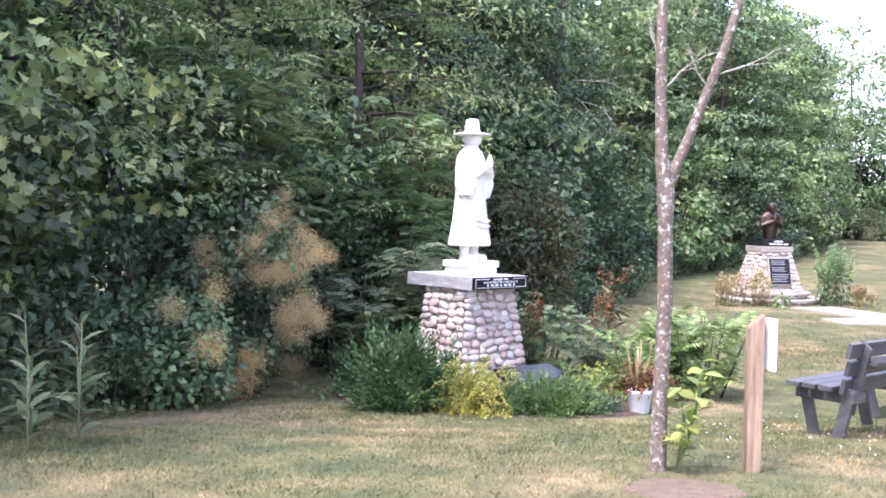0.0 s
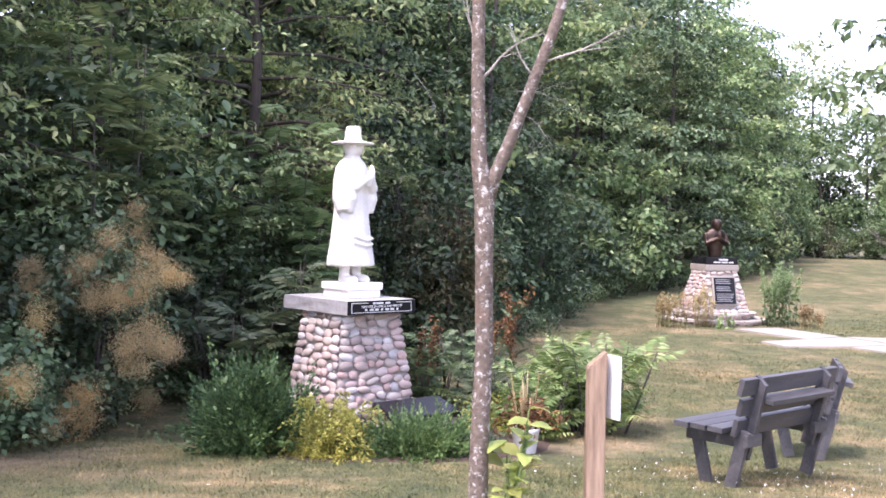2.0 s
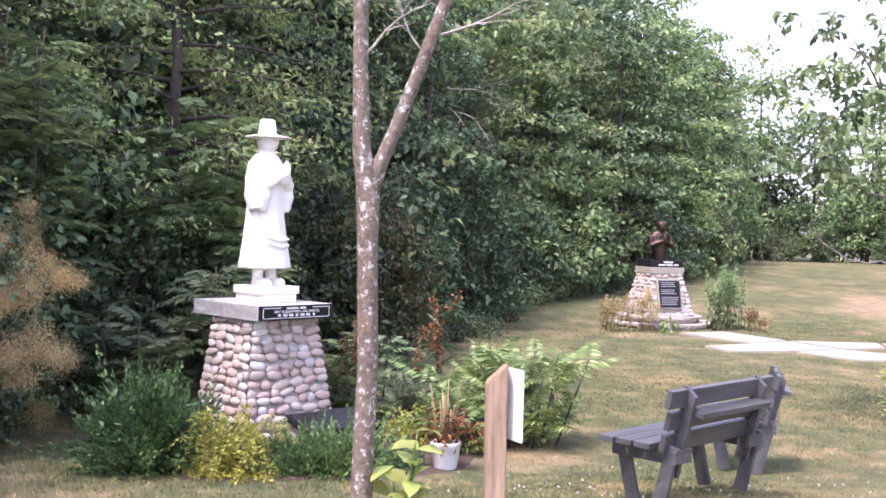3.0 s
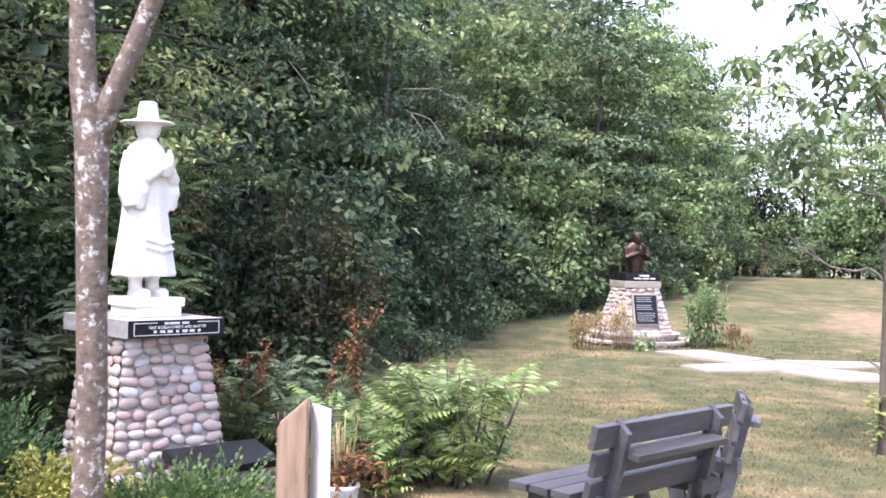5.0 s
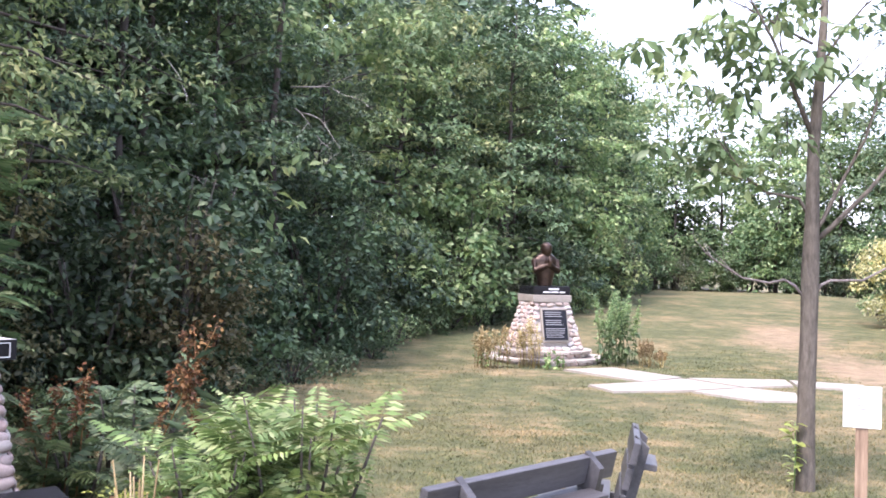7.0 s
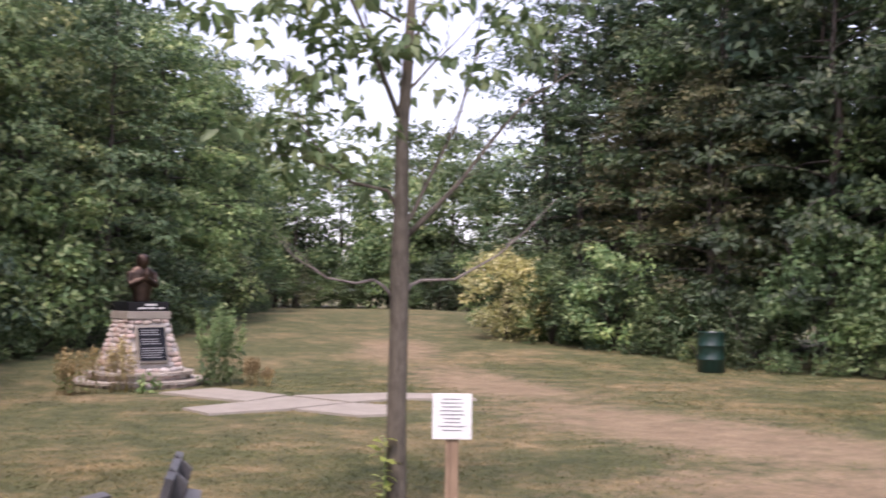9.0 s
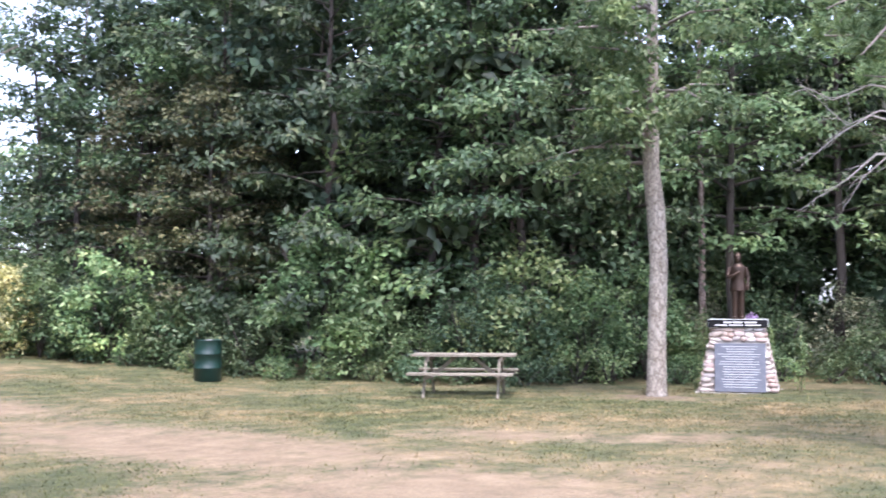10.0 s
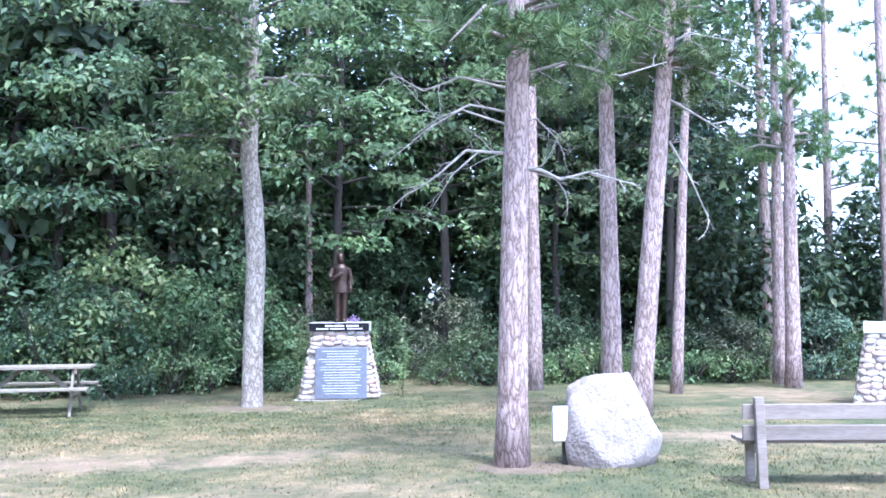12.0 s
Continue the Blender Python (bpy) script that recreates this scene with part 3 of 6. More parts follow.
    for x, y in along([(29.4, 9.4), (30.6, 7.2), (32.0, 4.8)], 0.9, 0.4, 0.4, rng):
        plant(rng.choice(SHRUB), x, y, "shady shrub under tall trees", "shrub", "shrub", rng.uniform(0.55, 0.85), group="edge shrubs")
    for x, y in along([(30.6, 9.6), (32.6, 6.8), (35.0, 4.0)], 1.5, 0.4, 0.4, rng):
        plant(THICKET, x, y, "dark thicket of understorey leaves in the wood", "thicket", "shrub", rng.uniform(0.62, 0.85), group="understorey thickets")
    for off, step in ((6.2, 2.4), (9.0, 2.8), (12.0, 2.6)):
        for x, y in along(GLADE, step, off, 0.8, rng):
            if y > 9.3 + 0.1 * (x - 29):
                plant(rng.choice(DEEP), x, y, deep, "tree", "tree", rng.uniform(0.95, 1.2))
    for x, y in along(FAR, 1.5, -1.0, 0.5, rng):
        plant(rng.choice(BRIGHT + SHRUB), x, y, "distant bushes beyond the crest of the lawn", "shrub", "shrub", rng.uniform(0.8, 1.2), group="distant bushes")
    for x, y in along(FAR, 2.4, 0.8, 0.6, rng):
        plant(rng.choice(FARKIND), x, y, "distant tree beyond the crest of the lawn", "tree", "tree", rng.uniform(0.75, 1.0))
    for x, y in along(FAR, 1.1, 2.4, 0.5, rng):
        plant(THICKET, x, y, "distant dark bushes beyond the crest of the lawn", "thicket", "shrub", rng.uniform(0.6, 0.9), group="distant bushes")
    for x, y in along(FAR, 3.0, 4.0, 0.6, rng):
        plant(rng.choice(FARKIND), x, y, "distant tree beyond the crest of the lawn", "tree", "tree", rng.uniform(1.0, 1.25))
    for x, y in along([(58.0, 16.0), (60.0, 6.0), (58.0, -2.0)], 2.6, 0, 1.0, rng):
        plant(rng.choice(SHRUB), x, y, "distant bush across open ground", "shrub", "shrub", rng.uniform(0.8, 1.3), group="distant bushes")
    for x, y, k in ((24.3, 19.5, 1), (23.4, 20.6, 0), (25.3, 18.7, 1), (18.5, 32.0, 1), (18.9, 34.0, 1), (19.3, 30.2, 0)):
        plant(BRIGHT[k], x, y, "leafy green shrub at the edge of the wood", "shrub", "shrub", rng.uniform(0.6, 0.95), group="edge shrubs")
    for x, y in ((20.9, 28.4), (20.6, 31.0)):
        plant(RUSTY, x, y, "tree with browning olive leaves in the wood", "tree", "tree", 0.85)

    for x, y, k, s in ((0.95, 18.7, 0, 1.15), (-0.9, 17.2, 1, 1.0), (1.2, 19.6, 0, 0.9)):
        plant(DRY[k], x, y, "half-withered brown bush among the green edge shrubs", "shrub", "shrub", s, group="withered bushes")


build_woods()
# ---- stone and metal ----
def stone_material():
    m, nt, b = material("field_stone")
    oi = nt.nodes.new("ShaderNodeObjectInfo")
    tint = ramp(nt, oi.outputs["Random"], [(0.0, (0.30, 0.26, 0.24)), (0.2, (0.52, 0.41, 0.37)), (0.4, (0.44, 0.38, 0.33)), (0.55, (0.60, 0.55, 0.52)), (0.7, (0.48, 0.34, 0.30)), (0.85, (0.42, 0.41, 0.41)), (1.0, (0.68, 0.64, 0.61))])
    sp = noise_of(nt, 30, 5)
    st = noise_of(nt, 7, 3)
    col = mixed(nt, 0.7, tint, ramp(nt, sp, [(0.3, (0.62, 0.60, 0.58)), (0.7, (1.2, 1.18, 1.15))]), "MULTIPLY")
    col = mixed(nt, 0.5, col, ramp(nt, st, [(0.3, (0.7, 0.66, 0.62)), (0.7, (1.1, 1.1, 1.1))]), "MULTIPLY")
    nt.links.new(col, b.inputs["Base Color"])
    b.inputs["Roughness"].default_value = 0.8
    bump(nt, b, sp, 0.35, 0.006)
    return m


def bark_plates(name, plate, groove, scale, stretch):
    """Plated bark: light flakes with dark grooves between."""
    m, nt, b = material(name)
    tc = nt.nodes.new("ShaderNodeTexCoord")
    mp = nt.nodes.new("ShaderNodeMapping")
    mp.inputs["Scale"].default_value = stretch
    nt.links.new(tc.outputs["Object"], mp.inputs[0])
    vo = node(nt, "ShaderNodeTexVoronoi", Scale=scale)
    vo.feature = "DISTANCE_TO_EDGE"
    wob = node(nt, "ShaderNodeTexNoise", Scale=scale * 0.8, Detail=3.0)
    nt.links.new(mp.outputs[0], wob.inputs["Vector"])
    nt.links.new(mixed(nt, 0.15, mp.outputs[0], wob.outputs["Color"]), vo.inputs["Vector"])
    fine = noise_of(nt, 40, 4)
    big = noise_of(nt, 1.8, 3)
    col = ramp(nt, vo.outputs["Distance"], [(0.0, groove), (0.06, tuple((g + p) / 2 for g, p in zip(groove, plate))), (0.25, plate)])
    col = mixed(nt, 0.5, col, ramp(nt, fine, [(0.3, (0.6, 0.58, 0.55)), (0.7, (1.3, 1.3, 1.3))]), "MULTIPLY")
    col = mixed(nt, 0.5, col, ramp(nt, big, [(0.35, (0.75, 0.68, 0.62)), (0.65, (1.15, 1.15, 1.18))]), "MULTIPLY")
    nt.links.new(col, b.inputs["Base Color"])
    b.inputs["Roughness"].default_value = 0.9
    bump(nt, b, vo.outputs["Distance"], 0.9, 0.02)
    return m


def spotted_bark():
    """Smooth young bark with pale lichen spots and darker scars."""
    m, nt, b = material("young_bark")
    fine = noise_of(nt, 36, 4, stretch=(1, 1, 1.3))
    spots = noise_of(nt, 26, 6, rough=0.75, stretch=(1, 1, 0.8))
    col = ramp(nt, fine, [(0.3, (0.060, 0.044, 0.032)), (0.7, (0.175, 0.132, 0.098))])
    col = mixed(nt, ramp(nt, spots, [(0.55, (0, 0, 0)), (0.60, (1, 1, 1))]), col, (0.40, 0.375, 0.34))
    scars = noise_of(nt, 3.0, 2)
    col = mixed(nt, ramp(nt, scars, [(0.58, (0, 0, 0)), (0.72, (0.7, 0.7, 0.7))]), col, (0.27, 0.145, 0.09))
    nt.links.new(col, b.inputs["Base Color"])
    b.inputs["Roughness"].default_value = 0.85
    bump(nt, b, fine, 0.6, 0.008)
    return m


STONE = stone_material()
MORTAR = plain("mortar", (0.36, 0.325, 0.29), (0.54, 0.50, 0.455), 9, 0.95, relief=0.6, depth=0.008)
GRANITE = plain("grey_granite", (0.24, 0.235, 0.225), (0.44, 0.43, 0.42), 22, 0.7, relief=0.7, depth=0.01, fine=90)
BLACK = plain("polished_black_granite", (0.008, 0.008, 0.010), (0.018, 0.018, 0.022), 30, 0.22, relief=0.0)
GREYPLAQUE = plain("grey_polished_stone", (0.10, 0.107, 0.128), (0.165, 0.172, 0.20), 8, 0.25, relief=0.0)
LETTER = plain("pale_lettering", (0.55, 0.55, 0.54), (0.72, 0.72, 0.70), 20, 0.6, relief=0.0)
INK = plain("grey_print", (0.18, 0.18, 0.19), (0.28, 0.28, 0.29), 20, 0.7, relief=0.0)
WHITE = plain("white_statue_stone", (0.74, 0.705, 0.645), (0.84, 0.81, 0.75), 5, 0.6, relief=0.12, depth=0.003)
BRONZE = plain("brown_bronze", (0.034, 0.023, 0.017), (0.095, 0.062, 0.046), 9, 0.34, 0.7, relief=0.2)
GREYWOOD = plain("grey_painted_wood", (0.029, 0.028, 0.030), (0.098, 0.094, 0.096), 5, 0.45, relief=0.5, depth=0.004, stretch=(0.35, 1.6, 1.6), fine=30, spread=0.18)
OLDWOOD = plain("weathered_wood", (0.17, 0.135, 0.11), (0.33, 0.28, 0.24), 5, 0.85, relief=0.5, depth=0.004, stretch=(0.3, 1.8, 1.8), fine=30, spread=0.15)
POSTWOOD = plain("split_cedar_post", (0.13, 0.078, 0.046), (0.40, 0.28, 0.185), 9, 0.8, relief=0.8, depth=0.005, stretch=(2.0, 2.0, 0.2), fine=24)
TABLEWOOD = plain("silvered_table_wood", (0.145, 0.125, 0.092), (0.29, 0.255, 0.195), 5, 0.85, relief=0.4, stretch=(0.3, 1.6, 1.6), fine=30, spread=0.15)
PAINTED = plain("white_painted_board", (0.74, 0.74, 0.72), (0.83, 0.83, 0.81), 3, 0.5, relief=0.05)
BUCKETWHITE = plain("scuffed_white_plastic", (0.58, 0.56, 0.52), (0.80, 0.79, 0.76), 7, 0.45, relief=0.1)
BARRELGREEN = plain("dark_green_paint", (0.005, 0.022, 0.017), (0.011, 0.038, 0.028), 5, 0.4, relief=0.15)
RUBBISH = plain("grey_bag", (0.22, 0.23, 0.25), (0.4, 0.4, 0.42), 8, 0.4, relief=0.2)
BOULDER = plain("pale_pink_granite", (0.265, 0.222, 0.195), (0.41, 0.36, 0.325), 5, 0.85, relief=0.9, depth=0.03, fine=24)
CONCRETE = plain("pale_concrete", (0.250, 0.222, 0.185), (0.36, 0.325, 0.275), 2.5, 0.9, relief=0.5, depth=0.006)
FLAG = plain("worn_flagstone", (0.28, 0.245, 0.21), (0.46, 0.41, 0.355), 6, 0.9, relief=0.6, depth=0.01, fine=40, spread=0.25)
MULCH = plain("dark_mulch", (0.035, 0.022, 0.016), (0.12, 0.075, 0.05), 14, 0.95, relief=1.0, depth=0.03, fine=50)
SOILBED = plain("brown_mulch_soil", (0.10, 0.065, 0.045), (0.23, 0.16, 0.11), 9, 0.95, relief=1.0, depth=0.03, fine=60)
NEEDLEBED = plain("rusty_needle_litter", (0.10, 0.075, 0.045), (0.22, 0.165, 0.105), 5, 0.95, relief=0.9, depth=0.02, fine=70)
PINEBARK = bark_plates("red_pine_bark", (0.42, 0.33, 0.30), (0.12, 0.085, 0.07), 17.0, (1, 1, 0.28))
OAKBARK = bark_plates("pale_oak_bark", (0.37, 0.335, 0.285), (0.11, 0.092, 0.072), 17.0, (1, 1, 0.45))
YOUNGBARK = spotted_bark()
BARK_BROWN = plain("rough_brown_bark", (0.042, 0.035, 0.026), (0.175, 0.147, 0.113), 14, 0.9, relief=0.8, depth=0.012, stretch=(1, 1, 0.3), fine=45)
DEADWOOD = plain("bleached_dead_branch", (0.24, 0.215, 0.19), (0.46, 0.43, 0.395), 9, 0.9, relief=0.4)
METALBOX = plain("pale_grey_enamel", (0.62, 0.66, 0.64), (0.74, 0.77, 0.75), 5, 0.4, relief=0.0)
IRON = plain("dark_iron", (0.02, 0.02, 0.02), (0.05, 0.045, 0.04), 9, 0.6, 0.4, relief=0.2)


MAUVE = leafy("mauve_petal", [(0.0, (0.16, 0.09, 0.24)), (0.7, (0.30, 0.20, 0.42)), (1.0, (0.5, 0.42, 0.6))], 0.7, 0.3)


# ---- ground patches ----
def patch(name, cx, cy, rx, ry, mat, label, category, lift, turn=0.0, wob=0.25, seed=1, rings=14, spokes=44):
    """A thin uneven-edged sheet that lies on the lawn."""
    v = [(cx, cy, gz(cx, cy) + lift)]
    for k in range(1, rings + 1):
        for j in range(spokes):
            a = 2 * math.pi * j / spokes
            w = 1 + wob * noise.noise(Vector((1.7 * math.cos(a), 1.7 * math.sin(a), seed * 3.7))) + 0.35 * wob * noise.noise(Vector((6 * math.cos(a), 6 * math.sin(a), seed * 9.1)))
            px, py = rx * math.cos(a) * w * k / rings, ry * math.sin(a) * w * k / rings
            x, y = cx + px * math.cos(turn) - py * math.sin(turn), cy + px * math.sin(turn) + py * math.cos(turn)
            v.append((x, y, gz(x, y) + lift * (1 if k < rings else -0.5)))
    f = [(0, 1 + j, 1 + (j + 1) % spokes) for j in range(spokes)]
    for k in range(rings - 1):
        for j in range(spokes):
            a, b = 1 + k * spokes + j, 1 + k * spokes + (j + 1) % spokes
            f.append((a, a + spokes, b + spokes, b))
    return tagged(part(name, mesh_of(name, v, f, True), mat), label, category, kind="structure")


patch("mulch_bed", 0.5, 11.9, 1.85, 1.6, MULCH, "dark bark mulch bed round the white statue", "mulch bed", 0.016, 0.35, 0.2, 3)
patch("mulch_ring", 1.66, 6.50, 0.36, 0.24, SOILBED, "brown mulch ring round the young tree", "mulch", 0.014, 0.3, 0.3, 5)
patch("needle_litter", 17.0, 10.25, 0.62, 0.4, NEEDLEBED, "rusty pine needles round the pine trunk", "pine litter", 0.012, -1.1, 0.4, 6)
patch("needle_litter", 21.6, 16.3, 0.6, 0.38, NEEDLEBED, "rusty leaf litter round the oak trunk", "litter", 0.012, -1.1, 0.4, 7)


# ---- stone pedestals ----
def stone_mesh(seed):
    """A rounded field stone: a low dome with its flat back in the mortar."""
    rng = random.Random(seed)
    n, v = 9, []
    for h, r in ((-0.15, 0.9), (0.2, 1.0), (0.62, 0.74)):
        for j in range(n):
            a = 2 * math.pi * j / n
            w = r * (1 + rng.uniform(-0.09, 0.09))
            v.append((0.5 * w * math.cos(a), 0.5 * w * math.sin(a), 0.5 * h))
    v.append((0.02, 0.0, 0.42))
    f = []
    for k in range(2):
        for j in range(n):
            i = (j + 1) % n
            f.append((k * n + j, k * n + i, (k + 1) * n + i, (k + 1) * n + j))
    f += [(2 * n + j, 2 * n + (j + 1) % n, 3 * n) for j in range(n)]
    me = mesh_of("stone", v, f, True)
    me.materials.append(STONE)
    return me


STONES = [stone_mesh(k) for k in range(6)]


BLACK.node_tree.nodes["Principled BSDF"].inputs["Specular IOR Level"].default_value = 0.25


def bars(parent, rows, m, mat, name="lettering", depth=0.003):
    """Lines of writing too small to read, as bars: (x, y, width, height) on the face m."""
    for x, y, w, h in rows:
        part(name, box((w, h, depth), m @ pose(x, y, depth / 2), 0), mat, parent)


def written(parent, words, m, height, mat, squeeze=1.0):
    """Raised words in the built-in font."""
    cu = bpy.data.curves.new("words", "FONT")
    cu.body, cu.size, cu.extrude, cu.align_x, cu.align_y = words, height, 0.0015, "CENTER", "CENTER"
    ob = bpy.data.objects.new("words", cu)
    me = bpy.data.meshes.new_from_object(ob)
    bpy.data.objects.remove(ob)
    me.materials.clear()
    part("lettering", me, mat, parent, "carved pale words", m @ Matrix.Diagonal((squeeze, 1, 1, 1)))


def frustum(hb, ht, h):
    bm = bmesh.new()
    q = [(-1, -1), (1, -1), (1, 1), (-1, 1)]
    lo = [bm.verts.new((a * hb[0], b * hb[1], 0)) for a, b in q]
    hi = [bm.verts.new((a * ht[0], b * ht[1], h)) for a, b in q]
    bm.faces.new(lo[::-1])
    bm.faces.new(hi)
    for i in range(4):
        j = (i + 1) % 4
        bm.faces.new((lo[i], lo[j], hi[j], hi[i]))
    return bm


def pedestal(m, hb, ht, h, size, label, seed, faces=(0, 1, 2, 3), keep_clear=None, flat=1.0):
    """A battered pedestal of mortar faced with field stones. Face 0 is the front (-y)."""
    rng = random.Random(seed)
    ob = thing("stone_pedestal", m, label, "pedestal")
    part("mortar_core", frustum((hb[0] - 0.02, hb[1] - 0.02), (ht[0] - 0.02, ht[1] - 0.02), h), MORTAR, ob)
    for k in faces:
        w0, w1 = (hb[0], ht[0]) if k % 2 == 0 else (hb[1], ht[1])
        d0, d1 = (hb[1], ht[1]) if k % 2 == 0 else (hb[0], ht[0])
        tilt = math.atan2(d0 - d1, h)
        rows = max(3, round(h / (size * 0.74 * flat)))
        for r in range(rows):
            u = (r + 0.5) / rows
            z, hw, d = h * u, w0 + (w1 - w0) * u, d0 + (d1 - d0) * u
            n = max(3, round(2 * hw / (size * 1.28)))
            edges = [0.0]
            for _ in range(n):
                edges.append(edges[-1] + rng.uniform(0.6, 1.4))
            shift = 0.0
            for a, b in zip(edges, edges[1:]):
                x = -hw + 2 * hw * (a + b) / 2 / edges[-1] + shift
                wid = 2 * hw * (b - a) / edges[-1]
                if keep_clear and k == 0 and abs(x) < keep_clear[0] and keep_clear[1] < z < keep_clear[2]:
                    continue
                zz = z + rng.uniform(-0.022, 0.022)
                local = Matrix.Rotation(k * math.pi / 2, 4, "Z") @ Matrix.Translation((x, -d, zz)) @ Matrix.Rotation(math.pi / 2 - tilt, 4, "X") @ Matrix.Rotation(rng.uniform(-0.35, 0.35), 4, "Z")
                st = part("stone", rng.choice(STONES), None, ob)
                st.matrix_basis = local @ Matrix.Diagonal((wid * rng.uniform(0.98, 1.12), h / rows * rng.uniform(0.92, 1.32), size * rng.uniform(0.38, 0.8), 1))
    return ob


def statue_ring(cx, cy, z, rx, ry, n=20, flute=0.0, phase=0.0):
    return [Vector((cx + rx * math.cos(a) * (1 + flute * math.cos(9 * a + phase)), cy + ry * math.sin(a) * (1 + flute * math.cos(9 * a + phase)), z)) for a in (2 * math.pi * k / n for k in range(n))]


def fused(name, sk, mat, voxel, label, category, m):
    """One plain statue mesh: its masses fused and smoothed."""
    ob = part(name, sk.mesh(name), mat)
    ob.matrix_basis = m
    rm = ob.modifiers.new("fuse", "REMESH")
    rm.mode, rm.voxel_size, rm.use_smooth_shade = "VOXEL", voxel, True
    sm = ob.modifiers.new("soften", "SMOOTH")
    sm.factor, sm.iterations = 0.5, 3
    return tagged(ob, label, category)


def robed_statue(m):
    sk = Skin()
    sk.add(loft([statue_ring(0, 0, z, rx, ry, 40, fl, z * 3) for z, rx, ry, fl in
                 ((0.17, 0.250, 0.200, 0.05), (0.19, 0.255, 0.205, 0.05), (0.45, 0.215, 0.170, 0.045), (0.75, 0.180, 0.145, 0.03), (1.00, 0.190, 0.145, 0.02), (1.15, 0.192, 0.135, 0.0), (1.235, 0.145, 0.11, 0.0), (1.285, 0.09, 0.08, 0.0), (1.32, 0.062, 0.062, 0.0), (1.36, 0.06, 0.06, 0.0))]))
    for s in (-1, 1):
        sk.add(tube([(0.085 * s, 0.0, -0.02), (0.085 * s, 0.0, 0.12), (0.08 * s, 0.0, 0.22)], [0.055, 0.05, 0.065], 12))
        sk.add(loft([statue_ring(0.09 * s, -0.05 - 0.02 * k, 0.015 + 0.0 * k + zz, 0.052 - sh, 0.115 - sh * 1.6, 14) for k, zz, sh in ((0, -0.02, 0), (0, 0.03, 0.0), (0, 0.06, 0.02))]))
        sk.add(tube([(0.135 * s, 0.0, 1.19), (0.17 * s, -0.01, 1.04), (0.175 * s, -0.03, 0.86), (0.165 * s, -0.06, 0.74)], [0.065, 0.075, 0.092, 0.08], 14))
        sk.add(tube([(0.17 * s, -0.05, 0.92), (0.13 * s, -0.14, 0.98), (0.035 * s + 0.02, -0.195, 1.07)], [0.078, 0.062, 0.036], 12))
        sk.add(tube([(0.15 * s, -0.11, 0.98), (0.155 * s, -0.12, 0.86), (0.15 * s, -0.10, 0.72)], [0.055, 0.06, 0.04], 10))
    sk.add(tube([(0.02, -0.175, 1.00), (0.02, -0.215, 1.09), (0.025, -0.222, 1.15), (0.03, -0.212, 1.215)], [0.044, 0.042, 0.034, 0.012], 12))
    sk.add(loft([statue_ring(0, -0.015, z, r, r * 1.12, 20) for z, r in ((1.30, 0.045), (1.335, 0.078), (1.38, 0.092), (1.43, 0.092), (1.47, 0.075))]))
    sk.add(loft([statue_ring(0, -0.01, z, r, r, 36) for z, r in ((1.428, 0.195), (1.436, 0.205), (1.446, 0.20), (1.462, 0.10))]))
    sk.add(loft([statue_ring(0, -0.01, z, r, r, 24) for z, r in ((1.44, 0.084), (1.53, 0.077), (1.60, 0.068), (1.615, 0.06))]))
    for zz in (0.40, 0.46):
        sk.add(tube([(-0.14, -0.155, zz + 0.02), (0, -0.19, zz - 0.02), (0.15, -0.155, zz)], [0.018, 0.02, 0.014], 8))
    return fused("statue", sk, WHITE, 0.011, "white stone statue of a robed figure in a brimmed hat", "statue", m)


